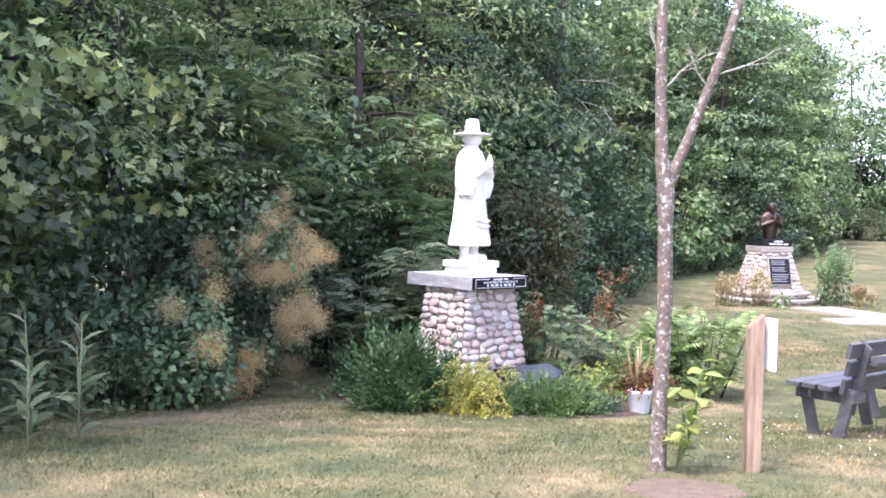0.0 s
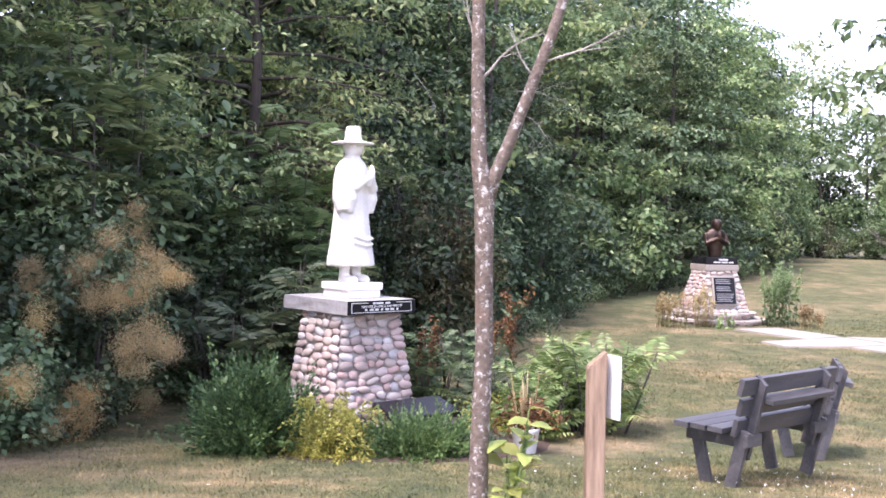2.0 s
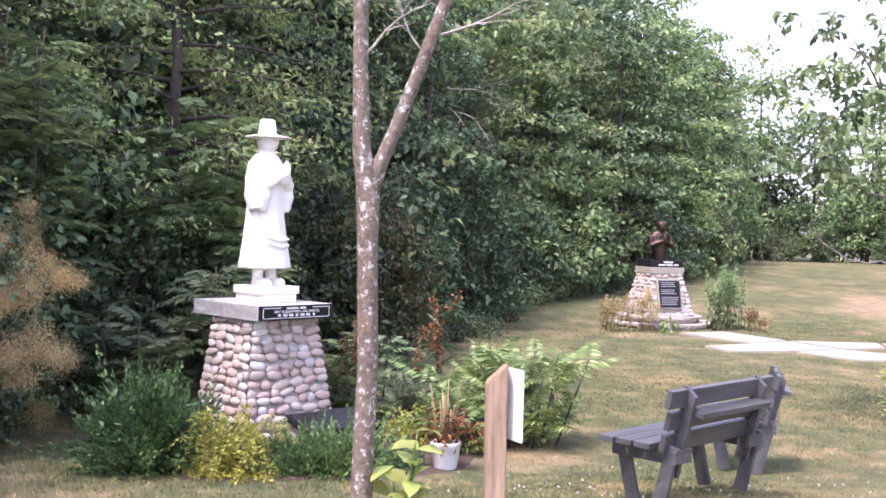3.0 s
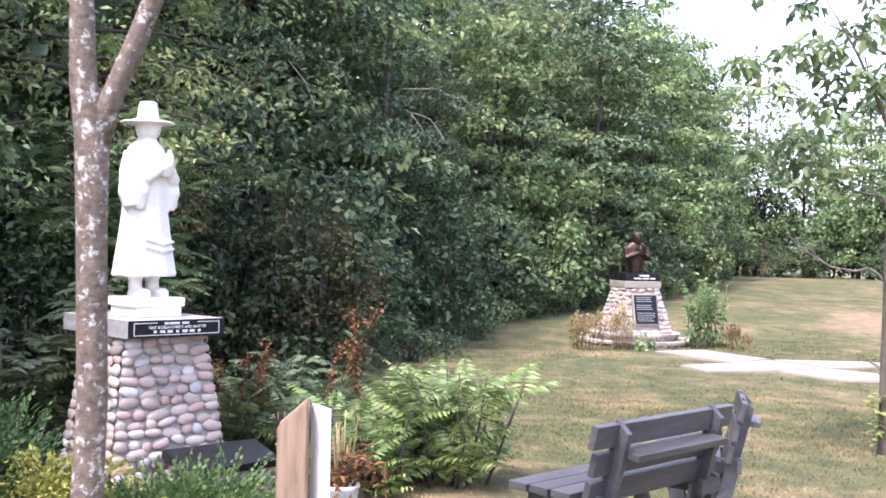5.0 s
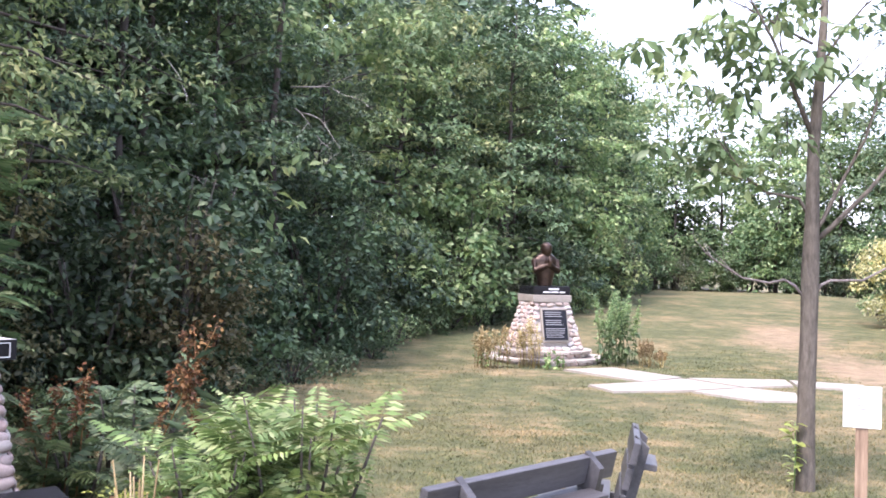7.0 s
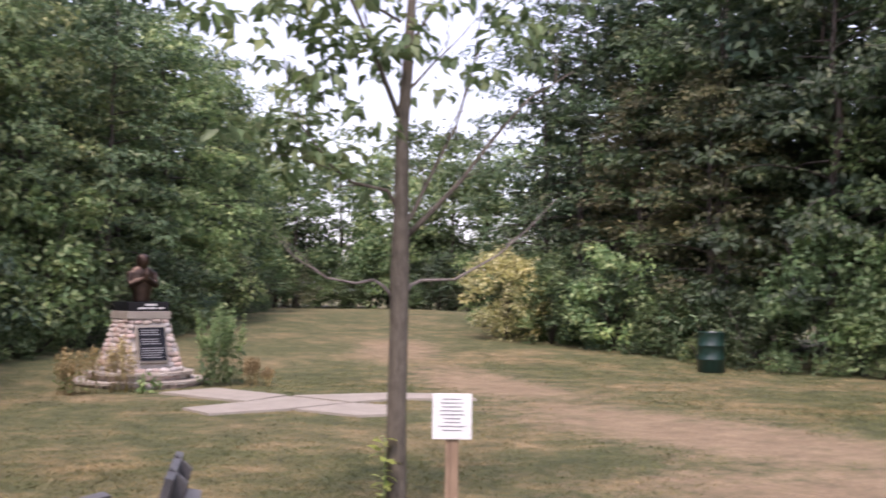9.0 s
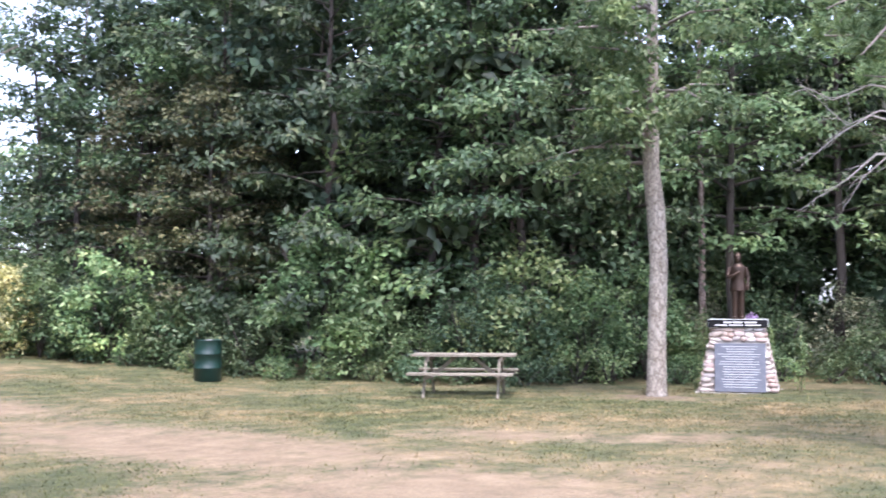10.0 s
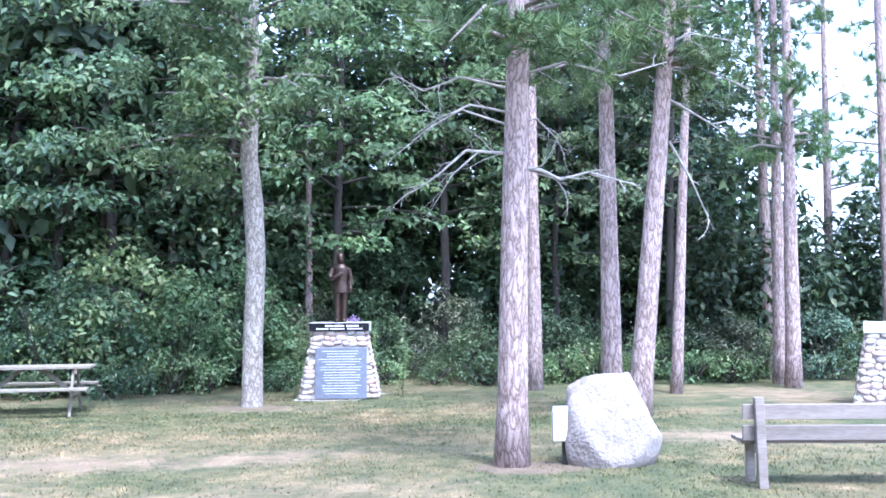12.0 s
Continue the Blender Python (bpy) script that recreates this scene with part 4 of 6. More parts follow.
def standing_statue(m):
    sk = Skin()
    for s in (-1, 1):
        sk.add(tube([(0.062 * s, 0, 0.0), (0.060 * s, 0, 0.08), (0.062 * s, 0, 0.30), (0.068 * s, 0, 0.62)], [0.058, 0.055, 0.058, 0.068], 12))
        sk.add(loft([statue_ring(0.07 * s, -0.05, z, 0.045, 0.11, 12) for z in (0.0, 0.045)]))
    # tunic, flared at its hem
    sk.add(loft([statue_ring(0, 0, z, rx, ry, 24) for z, rx, ry in ((0.54, 0.152, 0.115), (0.60, 0.146, 0.11), (0.74, 0.128, 0.098), (0.92, 0.140, 0.10), (1.00, 0.146, 0.092), (1.05, 0.09, 0.07), (1.10, 0.048, 0.05))]))
    # one hand on the chest, the other arm hanging
    sk.add(tube([(-0.145, 0, 0.99), (-0.188, -0.05, 0.86), (-0.165, -0.10, 0.80)], [0.046, 0.042, 0.038], 10))
    sk.add(tube([(-0.165, -0.10, 0.80), (-0.09, -0.145, 0.83), (-0.01, -0.145, 0.875)], [0.038, 0.034, 0.026], 10))
    sk.add(loft([statue_ring(0.02, -0.14, z, 0.035, 0.03, 10) for z in (0.86, 0.885, 0.91)]))
    sk.add(tube([(0.145, 0, 0.99), (0.185, 0.0, 0.80), (0.180, -0.05, 0.60)], [0.046, 0.040, 0.030], 10))
    sk.add(loft([statue_ring(0.182, -0.065, z, 0.034, 0.04, 10) for z in (0.55, 0.60, 0.64)]))
    # head lifted a little, with brow, nose, chin and hair
    sk.add(loft([statue_ring(0, y, z, rx, ry, 16) for z, y, rx, ry in ((1.07, -0.02, 0.035, 0.04), (1.10, -0.03, 0.055, 0.062), (1.16, -0.015, 0.068, 0.080), (1.22, 0.0, 0.070, 0.080), (1.265, 0.01, 0.050, 0.060), (1.285, 0.015, 0.02, 0.025))]))
    sk.add(tube([(0, -0.092, 1.185), (0, -0.112, 1.155), (0, -0.095, 1.14)], [0.010, 0.014, 0.010], 8))
    sk.add(tube([(-0.05, -0.07, 1.20), (0, -0.09, 1.205), (0.05, -0.07, 1.20)], [0.012, 0.013, 0.012], 8))
    return fused("statue", sk, BRONZE, 0.008, "brown bronze statue of a standing youth, hand on chest", "statue", m)


def praying_bust(m):
    sk = Skin()
    sk.add(loft([statue_ring(0, 0, z, rx, ry, 20) for z, rx, ry in ((0, 0.15, 0.13), (0.15, 0.17, 0.14), (0.35, 0.24, 0.15), (0.52, 0.25, 0.14), (0.60, 0.20, 0.12), (0.66, 0.09, 0.09))]))
    sk.add(loft([statue_ring(0, -0.05, z, r, r * 1.12, 16) for z, r in ((0.60, 0.07), (0.66, 0.10), (0.74, 0.118), (0.82, 0.11), (0.87, 0.05))]))
    for s in (-1, 1):
        sk.add(tube([(0.23 * s, 0, 0.52), (0.24 * s, -0.08, 0.30), (0.03 * s, -0.22, 0.42)], [0.08, 0.07, 0.045], 10))
    sk.add(tube([(0, -0.22, 0.38), (0, -0.25, 0.50), (0, -0.23, 0.60)], [0.05, 0.045, 0.02], 10))
    return fused("statue", sk, BRONZE, 0.014, "dark bronze bust with its hands joined in prayer", "statue", m)


FACE = Matrix.Rotation(math.pi / 2, 4, "X")


def build_white_monument():
    x, y = 0.2, 12.9
    base = gz(x, y) - 0.05
    h = 0.335 - base
    ped = pedestal(pose(x, y, base, 0, 0, 43), (0.545, 0.47), (0.37, 0.35), h, 0.112, "battered pedestal of round pinkish field stones", 21)
    bm = box((0.86, 1.17, 0.14), None, 0.0)
    bmesh.ops.subdivide_edges(bm, edges=bm.edges[:], cuts=7, use_grid_fill=True)
    for v in bm.verts:
        if v.co.y > -0.575 and abs(v.co.z) < 0.069:
            v.co.x += 0.010 * noise.noise(v.co * 14) if abs(v.co.x) > 0.42 else 0
            v.co.y += 0.010 * noise.noise(v.co * 14) if abs(v.co.y) > 0.575 else 0
    part("slab", bm, GRANITE, ped, "rough-edged grey granite slab", pose(0, 0.06, h + 0.07))
    front = pose(0, -0.527, h + 0.07) @ FACE
    plq = part("plaque", box((0.858, 0.138, 0.006), front, 0.001), BLACK, ped, "polished black granite face with pale lettering")
    f2 = pose(0, -0.531, h + 0.07) @ FACE
    part("border", box((0.76, 0.006, 0.003), f2 @ pose(0, -0.048, 0), 0), LETTER, plq)
    for s in (-1, 1):
        part("border", box((0.006, 0.096, 0.003), f2 @ pose(0.38 * s, 0, 0), 0), LETTER, plq)
        part("border", box((0.20, 0.006, 0.003), f2 @ pose(0.28 * s, 0.048, 0), 0), LETTER, plq)
    bars(plq, [(-0.10, 0.043, 0.035, 0.018), (-0.03, 0.043, 0.09, 0.018), (0.07, 0.043, 0.06, 0.018)], f2, LETTER)
    written(plq, "FIRST KOREAN PRIEST AND MARTYR", f2 @ pose(0, 0.010, 0.001), 0.034, LETTER, 0.92)
    bars(plq, [(-0.2 + 0.066 * k, -0.022, 0.045 if k % 3 else 0.025, 0.022) for k in range(7)], f2, LETTER)
    bm = bmesh.new()
    box_bm(bm, (0.42, 0.44, 0.10), pose(0, 0, 0.05), 0.01)
    box_bm(bm, (0.46, 0.48, 0.075), pose(0, 0, 0.1225), 0.012)
    part("plinth", bm, WHITE, ped, "white stone plinth", pose(0, 0, h + 0.14))
    robed_statue(pose(x - 0.025, y, 0.335 + 0.14 + 0.158, 0, 0, 58) @ Matrix.Diagonal((1.1, 1.12, 1.015, 1)))
    # the dark stone in front of the pedestal
    sl = thing("ground_plaque", pose(0.2, 12.9, gz(0.9, 12.2), 0, 0, 43), "dark slate slab lying tilted before the pedestal", "plaque")
    part("slab", box((0.86, 0.42, 0.07), pose(0.27, -0.80, 0.21, 15, 0, 0), 0.012), BLACK, sl)
    part("support", box((0.76, 0.32, 0.30), pose(0.27, -0.78, 0.02), 0.01), MORTAR, sl)


build_white_monument()


def build_far_monument():
    x, y, rz = 6.85, 26.62, 14
    g = gz(x, y - 1.2) - 0.02
    # round steps
    for name, r, z0, z1 in (("step", 1.22, 0.0, 0.14), ("step", 0.96, 0.14, 0.28)):
        st = thing("stone_step", pose(x, y, g + z0), "round flagstone step on a course of field stones", "step", "steps of the far monument")
        rng = random.Random(int(r * 100))
        sk = Skin().add(loft([statue_ring(0, 0, z, rr, rr, 48) for z, rr in ((-0.3 if z0 == 0 else 0.0, r - 0.09), (z1 - z0 - 0.045, r - 0.09))]))
        part("riser", sk.mesh("riser", False), MORTAR, st)
        n = int(2 * math.pi * r / 0.22)
        for k in range(n):
            a = 2 * math.pi * k / n
            s = part("stone", rng.choice(STONES), None, st)
            s.matrix_basis = Matrix.Rotation(a, 4, "Z") @ Matrix.Translation((0, -(r - 0.09), (z1 - z0) * 0.42)) @ Matrix.Rotation(math.pi / 2, 4, "X") @ Matrix.Diagonal((0.2, 0.11, 0.10, 1))
        m = 16
        for k in range(m):
            a0, a1 = 2 * math.pi * (k + 0.03) / m, 2 * math.pi * (k + 0.97) / m
            bm = bmesh.new()
            pts = [((r + rng.uniform(-0.02, 0.02)) * math.sin(a0 + (a1 - a0) * q / 3), -(r) * math.cos(a0 + (a1 - a0) * q / 3)) for q in range(4)] + [((r - 0.5) * math.sin(a1), -(r - 0.5) * math.cos(a1)), ((r - 0.5) * math.sin(a0), -(r - 0.5) * math.cos(a0))]
            lo = [bm.verts.new((*p, z1 - z0 - 0.045)) for p in pts]
            hi = [bm.verts.new((*p, z1 - z0)) for p in pts]
            bm.faces.new(lo[::-1])
            bm.faces.new(hi)
            for i in range(len(pts)):
                j = (i + 1) % len(pts)
                bm.faces.new((lo[i], lo[j], hi[j], hi[i]))
            part("flagstone", bm, FLAG, st)
    b0 = g + 0.28
    h = 0.34 - b0
    ped = pedestal(pose(x, y, b0, 0, 0, rz), (0.60, 0.60), (0.37, 0.37), h, 0.115, "battered field stone pedestal with a black plaque", 33, keep_clear=(0.30, 0.12, 0.86))
    part("capstone", box((0.82, 0.82, 0.14), pose(0, 0, h + 0.07), 0.012), CONCRETE, ped, "pale stone cap")
    top = part("slab", box((0.77, 0.77, 0.17), pose(0, 0, h + 0.15 + 0.077), 0.006), BLACK, ped, "polished black granite slab")
    f = pose(0, -0.387, h + 0.227) @ FACE
    bars(top, [(0.03, 0.03, 0.22, 0.035), (-0.12, -0.03, 0.16, 0.03), (0.06, -0.03, 0.15, 0.03), (0.22, -0.03, 0.12, 0.03)], f, LETTER)
    tilt = math.degrees(math.atan2(0.23, h))
    pf = pose(0, -0.60 + 0.23 * (0.49 / h) - 0.045, 0.49, 90 - tilt)
    backing = part("backing", box((0.56, 0.68, 0.06), pf, 0.01), CONCRETE, ped, "pale cement backing")
    plq = part("plaque", box((0.50, 0.60, 0.02), pf @ pose(0, 0, 0.04), 0.004), BLACK, ped, "black plaque with lines of small writing")
    rng = random.Random(4)
    rows = []
    for k in range(13):
        if k in (3, 7):
            continue
        w = rng.uniform(0.32, 0.42)
        rows.append((-(0.42 - w) / 2, 0.25 - 0.041 * k, w, 0.014))
    bars(plq, rows, pf @ pose(0, 0, 0.05), INK)
    praying_bust(pose(x, y, 0.34 + 0.15 + 0.163, 0, 0, rz))
    # loose slabs of the walk
    quads = [((6.9, 24.75), (7.95, 25.2), (8.75, 23.5), (7.9, 22.75)), ((6.8, 22.1), (7.85, 22.7), (8.7, 23.3), (9.3, 22.1), (8.2, 21.5), (7.0, 21.2)), ((8.8, 23.4), (10.5, 23.3), (10.3, 22.45), (9.4, 22.15)), ((9.35, 22.08), (9.95, 21.5), (9.6, 20.5), (8.9, 20.45), (8.28, 21.45)), ((10.55, 23.25), (11.6, 22.7), (11.4, 21.9), (10.36, 22.4))]
    walkway = thing("stone_path", pose(0, 0, 0), "pale broken concrete slabs laid in the lawn", "path", kind="structure")
    for q in quads:
        bm = bmesh.new()
        c = (sum(p[0] for p in q) / len(q), sum(p[1] for p in q) / len(q))
        lo = [bm.verts.new((p[0], p[1], gz(*p) - 0.05)) for p in q]
        hi = [bm.verts.new((c[0] + (p[0] - c[0]) * 0.985, c[1] + (p[1] - c[1]) * 0.985, gz(*p) + 0.035)) for p in q]
        bm.faces.new(lo[::-1])
        bm.faces.new(hi)
        for i in range(len(q)):
            j = (i + 1) % len(q)
            bm.faces.new((lo[i], lo[j], hi[j], hi[i]))
        bmesh.ops.recalc_face_normals(bm, faces=bm.faces[:])
        part("paving_slab", bm, CONCRETE, walkway)


build_far_monument()


def build_bronze_monument():
    x, y, rz = 24.0, 15.9, -66.5
    g = gz(x, y) - 0.03
    h = 0.36 - g
    slab = thing("concrete_pad", pose(x, y, g, 0, 0, rz), "thin concrete pad under the pedestal", "pad")
    part("pad", box((1.8, 1.4, 0.05), pose(0.1, -0.05, 0.01), 0.01), MORTAR, slab)
    ped = pedestal(pose(x, y, g + 0.05, 0, 0, rz), (0.70, 0.62), (0.47, 0.45), h - 0.05, 0.14, "battered field stone pedestal with a grey plaque", 44, keep_clear=(0.44, -0.1, 0.93), flat=0.85)
    part("slab", box((1.09, 1.0, 0.15), pose(0, 0, h - 0.05 + 0.075), 0.006), METALBOX, ped, "pale grey stone slab")
    face = part("plaque", box((1.08, 0.145, 0.008), pose(0, -0.504, h + 0.025) @ FACE, 0.001), BLACK, ped, "black polished face with pale lettering")
    f = pose(0, -0.51, h + 0.025) @ FACE
    bars(face, [(-0.18, 0.022, 0.14, 0.032), (0.0, 0.022, 0.18, 0.032), (0.24, 0.022, 0.22, 0.032), (-0.3, -0.03, 0.22, 0.025), (-0.03, -0.03, 0.26, 0.025), (0.28, -0.03, 0.28, 0.025)], f, LETTER)
    tilt = math.degrees(math.atan2(0.17, h))
    pf = pose(0.04, -0.62 + 0.17 * 0.45 / h - 0.05, 0.45, 90 - tilt)
    plq = part("plaque", box((0.92, 0.90, 0.05), pf, 0.006), GREYPLAQUE, ped, "blue-grey plaque with pale lines of writing")
    rng = random.Random(9)
    rows = []
    for k in range(17):
        w = rng.uniform(0.5, 0.8)
        rows.append(((rng.uniform(-0.02, 0.02)), 0.39 - 0.047 * k, w, 0.008))
    bars(plq, rows, pf @ pose(0, 0, 0.026), LETTER)
    standing_statue(pose(x, y, 0.36 + 0.152, 0, 0, rz))
    fl = thing("flower_posy", pose(x + 0.1, y - 0.12, 0.512, 0, 0, rz), "small posy of mauve flowers at the statue's feet", "flowers")
    rngn = np.random.RandomState(5)
    p = rngn.normal(0, 0.055, (90, 3)) * (1, 0.7, 0.5) + (0.08, -0.2, 0.05)
    v, t = leaves(np.maximum(p, (-9, -9, 0.0)), np.tile((0, 0, 1.0), (90, 1)), 0.04, rngn, width=0.9)
    part("petal", fast_mesh("petal", v, t), MAUVE, fl)


build_bronze_monument()


def build_cut_off_monument():
    x, y, rz = 25.55, 6.46, -90
    g = gz(x, y) - 0.03
    ped = pedestal(pose(x, y, g, 0, 0, rz), (0.66, 0.66), (0.44, 0.44), 1.2, 0.13, "field stone pedestal with a pale slab on top", 55, faces=(0, 3, 1))
    part("slab", box((0.98, 0.98, 0.17), pose(0, 0, 1.285), 0.01), METALBOX, ped, "pale greenish stone slab")


build_cut_off_monument()


# ---- benches and tables ----
def board(parent, size, m, mat, name, bevel=0.006, label=""):
    return part(name, box(size, None, bevel), mat, parent, label, m)


def park_bench(m, length=1.33, label="grey-painted wooden plank bench with sloping backrest on the lawn"):
    """Grey plank bench; x along it, +y the side one sits on, origin under the middle of the backrest's top."""
    ob = thing("park_bench", m, label, "bench", "grey benches")
    lean = 14
    for k in range(3):
        z = 0.74 - 0.155 * k
        board(ob, (length + 0.10 * (k == 0), 0.042, 0.130), pose(0, 0.02 + (0.80 - z) * math.tan(radians(lean)), z, lean, 0, 0), GREYWOOD, "back_board")
    for s in (-1, 1):
        xx = s * (length / 2 - 0.16)
        post = bmesh.new()
        box_bm(post, (0.04, 0.10, 0.64), None, 0.004)
        for v in post.verts:
            if v.co.z > 0.3 and v.co.y < -0.02:
                v.co.z -= 0.05
        part("back_post", post, GREYWOOD, ob, "", pose(xx, 0.06, 0.50, lean, 0, 0))
        board(ob, (0.04, 0.56, 0.11), pose(xx + 0.042 * s, 0.32, 0.33, 0, 0, 0), GREYWOOD, "seat_bearer")
        board(ob, (0.04, 0.10, 0.49), pose(xx, 0.50, 0.17, -14, 0, 0), GREYWOOD, "front_leg")
        board(ob, (0.04, 0.10, 0.49), pose(xx + 0.084 * s, 0.13, 0.17, 14, 0, 0), GREYWOOD, "rear_leg")
        board(ob, (0.20, 0.035, 0.09), pose(xx + 0.02 * s, 0.045, 0.335, 0, 0, 0), GREYWOOD, "block")
    board(ob, (length - 0.35, 0.11, 0.04), pose(0, -0.045, 0.63, 8, 0, 0), GREYWOOD, "rear_ledge")
    board(ob, (length - 0.35, 0.04, 0.09), pose(0, 0.05, 0.60, lean, 0, 0), GREYWOOD, "rear_rail")
    for k in range(3):
        board(ob, (length + 0.12, 0.130, 0.042), pose(0, 0.24 + 0.15 * k, 0.408, 2, 0, 0), GREYWOOD, "seat_board")
    return ob


park_bench(pose(3.965, 9.845, -0.612, 0, 0, 44.0), 1.23)
park_bench(pose(4.93, 11.75, -0.755, 0, 0, 76.5), 0.72, "short grey-painted wooden plank seat for one on the lawn")


def rail_bench(m):
    """Old bench seen from behind; x along it, -y towards its back."""
    ob = thing("rail_bench", m, "weathered brown plank bench with square end posts", "bench")
    for x in (0.0, 1.62):
        board(ob, (0.085, 0.085, 0.84), pose(x, 0, 0.42, 0, -2, 0), OLDWOOD, "end_post", 0.008)
        board(ob, (0.08, 0.42, 0.09), pose(x, 0.24, 0.36), OLDWOOD, "seat_bearer", 0.008)
        board(ob, (0.08, 0.08, 0.36), pose(x, 0.40, 0.17), OLDWOOD, "front_leg", 0.008)
    for z in (0.70, 0.505):
        board(ob, (1.9, 0.04, 0.14), pose(0.80, 0.065, z, 4, 0, 0), OLDWOOD, "back_board")
    for k in range(3):
        board(ob, (1.9, 0.13, 0.04), pose(0.80, 0.16 + 0.145 * k, 0.42), OLDWOOD, "seat_board")
    return ob


rail_bench(pose(16.62, 7.83, gz(16.6, 7.8), 0, 0, -70.0))


def picnic_table(m):
    ob = thing("picnic_table", m, "old wooden picnic table with fixed benches on the grass", "picnic table")
    for k in range(5):
        board(ob, (1.87, 0.14, 0.04), pose(0, -0.30 + 0.15 * k, 0.74), TABLEWOOD, "table_board")
    for s in (-1, 1):
        for k in range(2):
            board(ob, (1.87, 0.13, 0.04), pose(0, s * (0.62 + 0.14 * k), 0.43), TABLEWOOD, "bench_board")
        x = 0.66 * s
        for q in (-1, 1):
            board(ob, (0.04, 0.09, 0.86), pose(x, q * 0.43, 0.36, q * 31, 0, 0), TABLEWOOD, "leg")
        board(ob, (0.04, 1.5, 0.09), pose(x + 0.042, 0, 0.365), TABLEWOOD, "bench_bearer")
        board(ob, (0.04, 0.70, 0.08), pose(x + 0.042, 0, 0.68), TABLEWOOD, "top_bearer")
        board(ob, (0.62, 0.04, 0.07), pose(x * 0.55, 0, 0.54, 0, s * 40, 0), TABLEWOOD, "brace")
    return ob


picnic_table(pose(19.75, 19.2, gz(19.7, 19.2), 0, 0, -57.0))


# ---- small furnishings ----
def sign_post(m, post_h, split, sign_w, sign_h, sign_at, label):
    ob = thing("sign_post", m, label, "sign")
    bm = bmesh.new()
    bmesh.ops.create_cube(bm, size=1.0, matrix=Matrix.Translation((0, 0, (post_h - 0.4) / 2)) @ Matrix.Diagonal((0.095, 0.095, post_h + 0.4, 1)))
    for v in bm.verts:
        if v.co.z > 0.1:
            v.co.z += (v.co.x - 0.0475) * (0.9 if split else 0.1)
    bmesh.ops.bevel(bm, geom=bm.edges[:], offset=0.006, segments=2, affect="EDGES")
    part("post", bm, POSTWOOD, ob, "split brown cedar post")
    sg = part("board", box((sign_w, 0.012, sign_h), sign_at, 0.003), PAINTED, ob, "white notice board with faint print")
    if not split:
        rng = random.Random(3)
        rows = [(0.0, sign_h * (0.38 - 0.085 * k), sign_w * rng.uniform(0.4, 0.72), 0.006) for k in range(9)]
        bars(sg, rows, sign_at @ pose(0, -0.006, 0) @ FACE, INK)
    return ob


sign_post(pose(2.2, 7.2, gz(2.2, 7.2), 0, 0, 4), 0.99, True, 0.13, 0.33, pose(0.085, -0.005, 0.80, 0, 0, -64), "brown wooden post with a white notice board on its far side")
sign_post(pose(7.22, 13.6, gz(7.2, 13.6), 0, 0, -26), 0.93, False, 0.285, 0.33, pose(0, -0.055, 0.83), "white notice board on a brown wooden post")


def build_barrel():
    x, y = 18.95, 25.75
    ob = thing("oil_drum_bin", pose(x, y, gz(x, y)), "dark green steel drum used as a litter bin", "litter bin")
    prof = [(0.0, 0.28), (0.015, 0.295), (0.27, 0.29), (0.285, 0.305), (0.30, 0.29), (0.57, 0.29), (0.585, 0.305), (0.60, 0.29), (0.86, 0.29), (0.88, 0.30), (0.885, 0.285), (0.84, 0.275), (0.5, 0.272)]
    part("drum", Skin().add(loft([statue_ring(0, 0, z, r, r, 32) for z, r in prof])).mesh("drum"), BARRELGREEN, ob)
    sk = Skin().add(loft([statue_ring(0.02, 0, z, r * (1 + 0.1 * math.sin(9 * z)), r * 0.6, 18, 0.25) for z, r in ((0.5, 0.15), (0.80, 0.18), (0.86, 0.12), (0.89, 0.04))]))
    part("bag", sk.mesh("bag"), RUBBISH, ob, "crumpled pale rubbish bag")


build_barrel()


def build_bucket():
    x, y = 2.0, 11.35
    ob = thing("plastic_bucket", pose(x, y, gz(x, y) + 0.01), "scuffed white plastic bucket beside the flower bed", "bucket")
    prof = [(0.0, 0.095), (0.008, 0.10), (0.19, 0.125), (0.20, 0.133), (0.22, 0.134), (0.23, 0.128), (0.225, 0.118), (0.03, 0.092)]
    part("pail", Skin().add(loft([statue_ring(0, 0, z, r, r, 28) for z, r in prof])).mesh("pail"), BUCKETWHITE, ob)
    rng = np.random.RandomState(3)
    dry = thing("dried_plant", pose(x, y + 0.02, gz(x, y) + 0.14), "withered brown potted plant standing in the bucket", "dead plant")
    sk = Skin()
    for k in range(16):
        a = rng.uniform(0, 6.28)
        r, hh = rng.uniform(0.02, 0.12), rng.uniform(0.35, 0.62)
        sk.add(tube([(0.03 * math.cos(a), 0.03 * math.sin(a), 0), (r * math.cos(a), r * math.sin(a), hh * 0.6), (r * 1.3 * math.cos(a), r * 1.3 * math.sin(a), hh)], [0.008, 0.007, 0.004], 5))
    part("stalk", sk.mesh("stalk"), STRAW, dry, "straw-coloured dead stalks")
    p = rng.normal(0, 1, (260, 3)) * (0.14, 0.14, 0.07) + (0.02, 0, 0.2)
    v, t = leaves(p, np.tile((0, 0, 1.0), (260, 1)), 0.085, rng, 0.9, 0.35)
    part("withered_leaf", fast_mesh("withered_leaf", v, t), RUST, dry, "shrivelled brown leaves")


build_bucket()


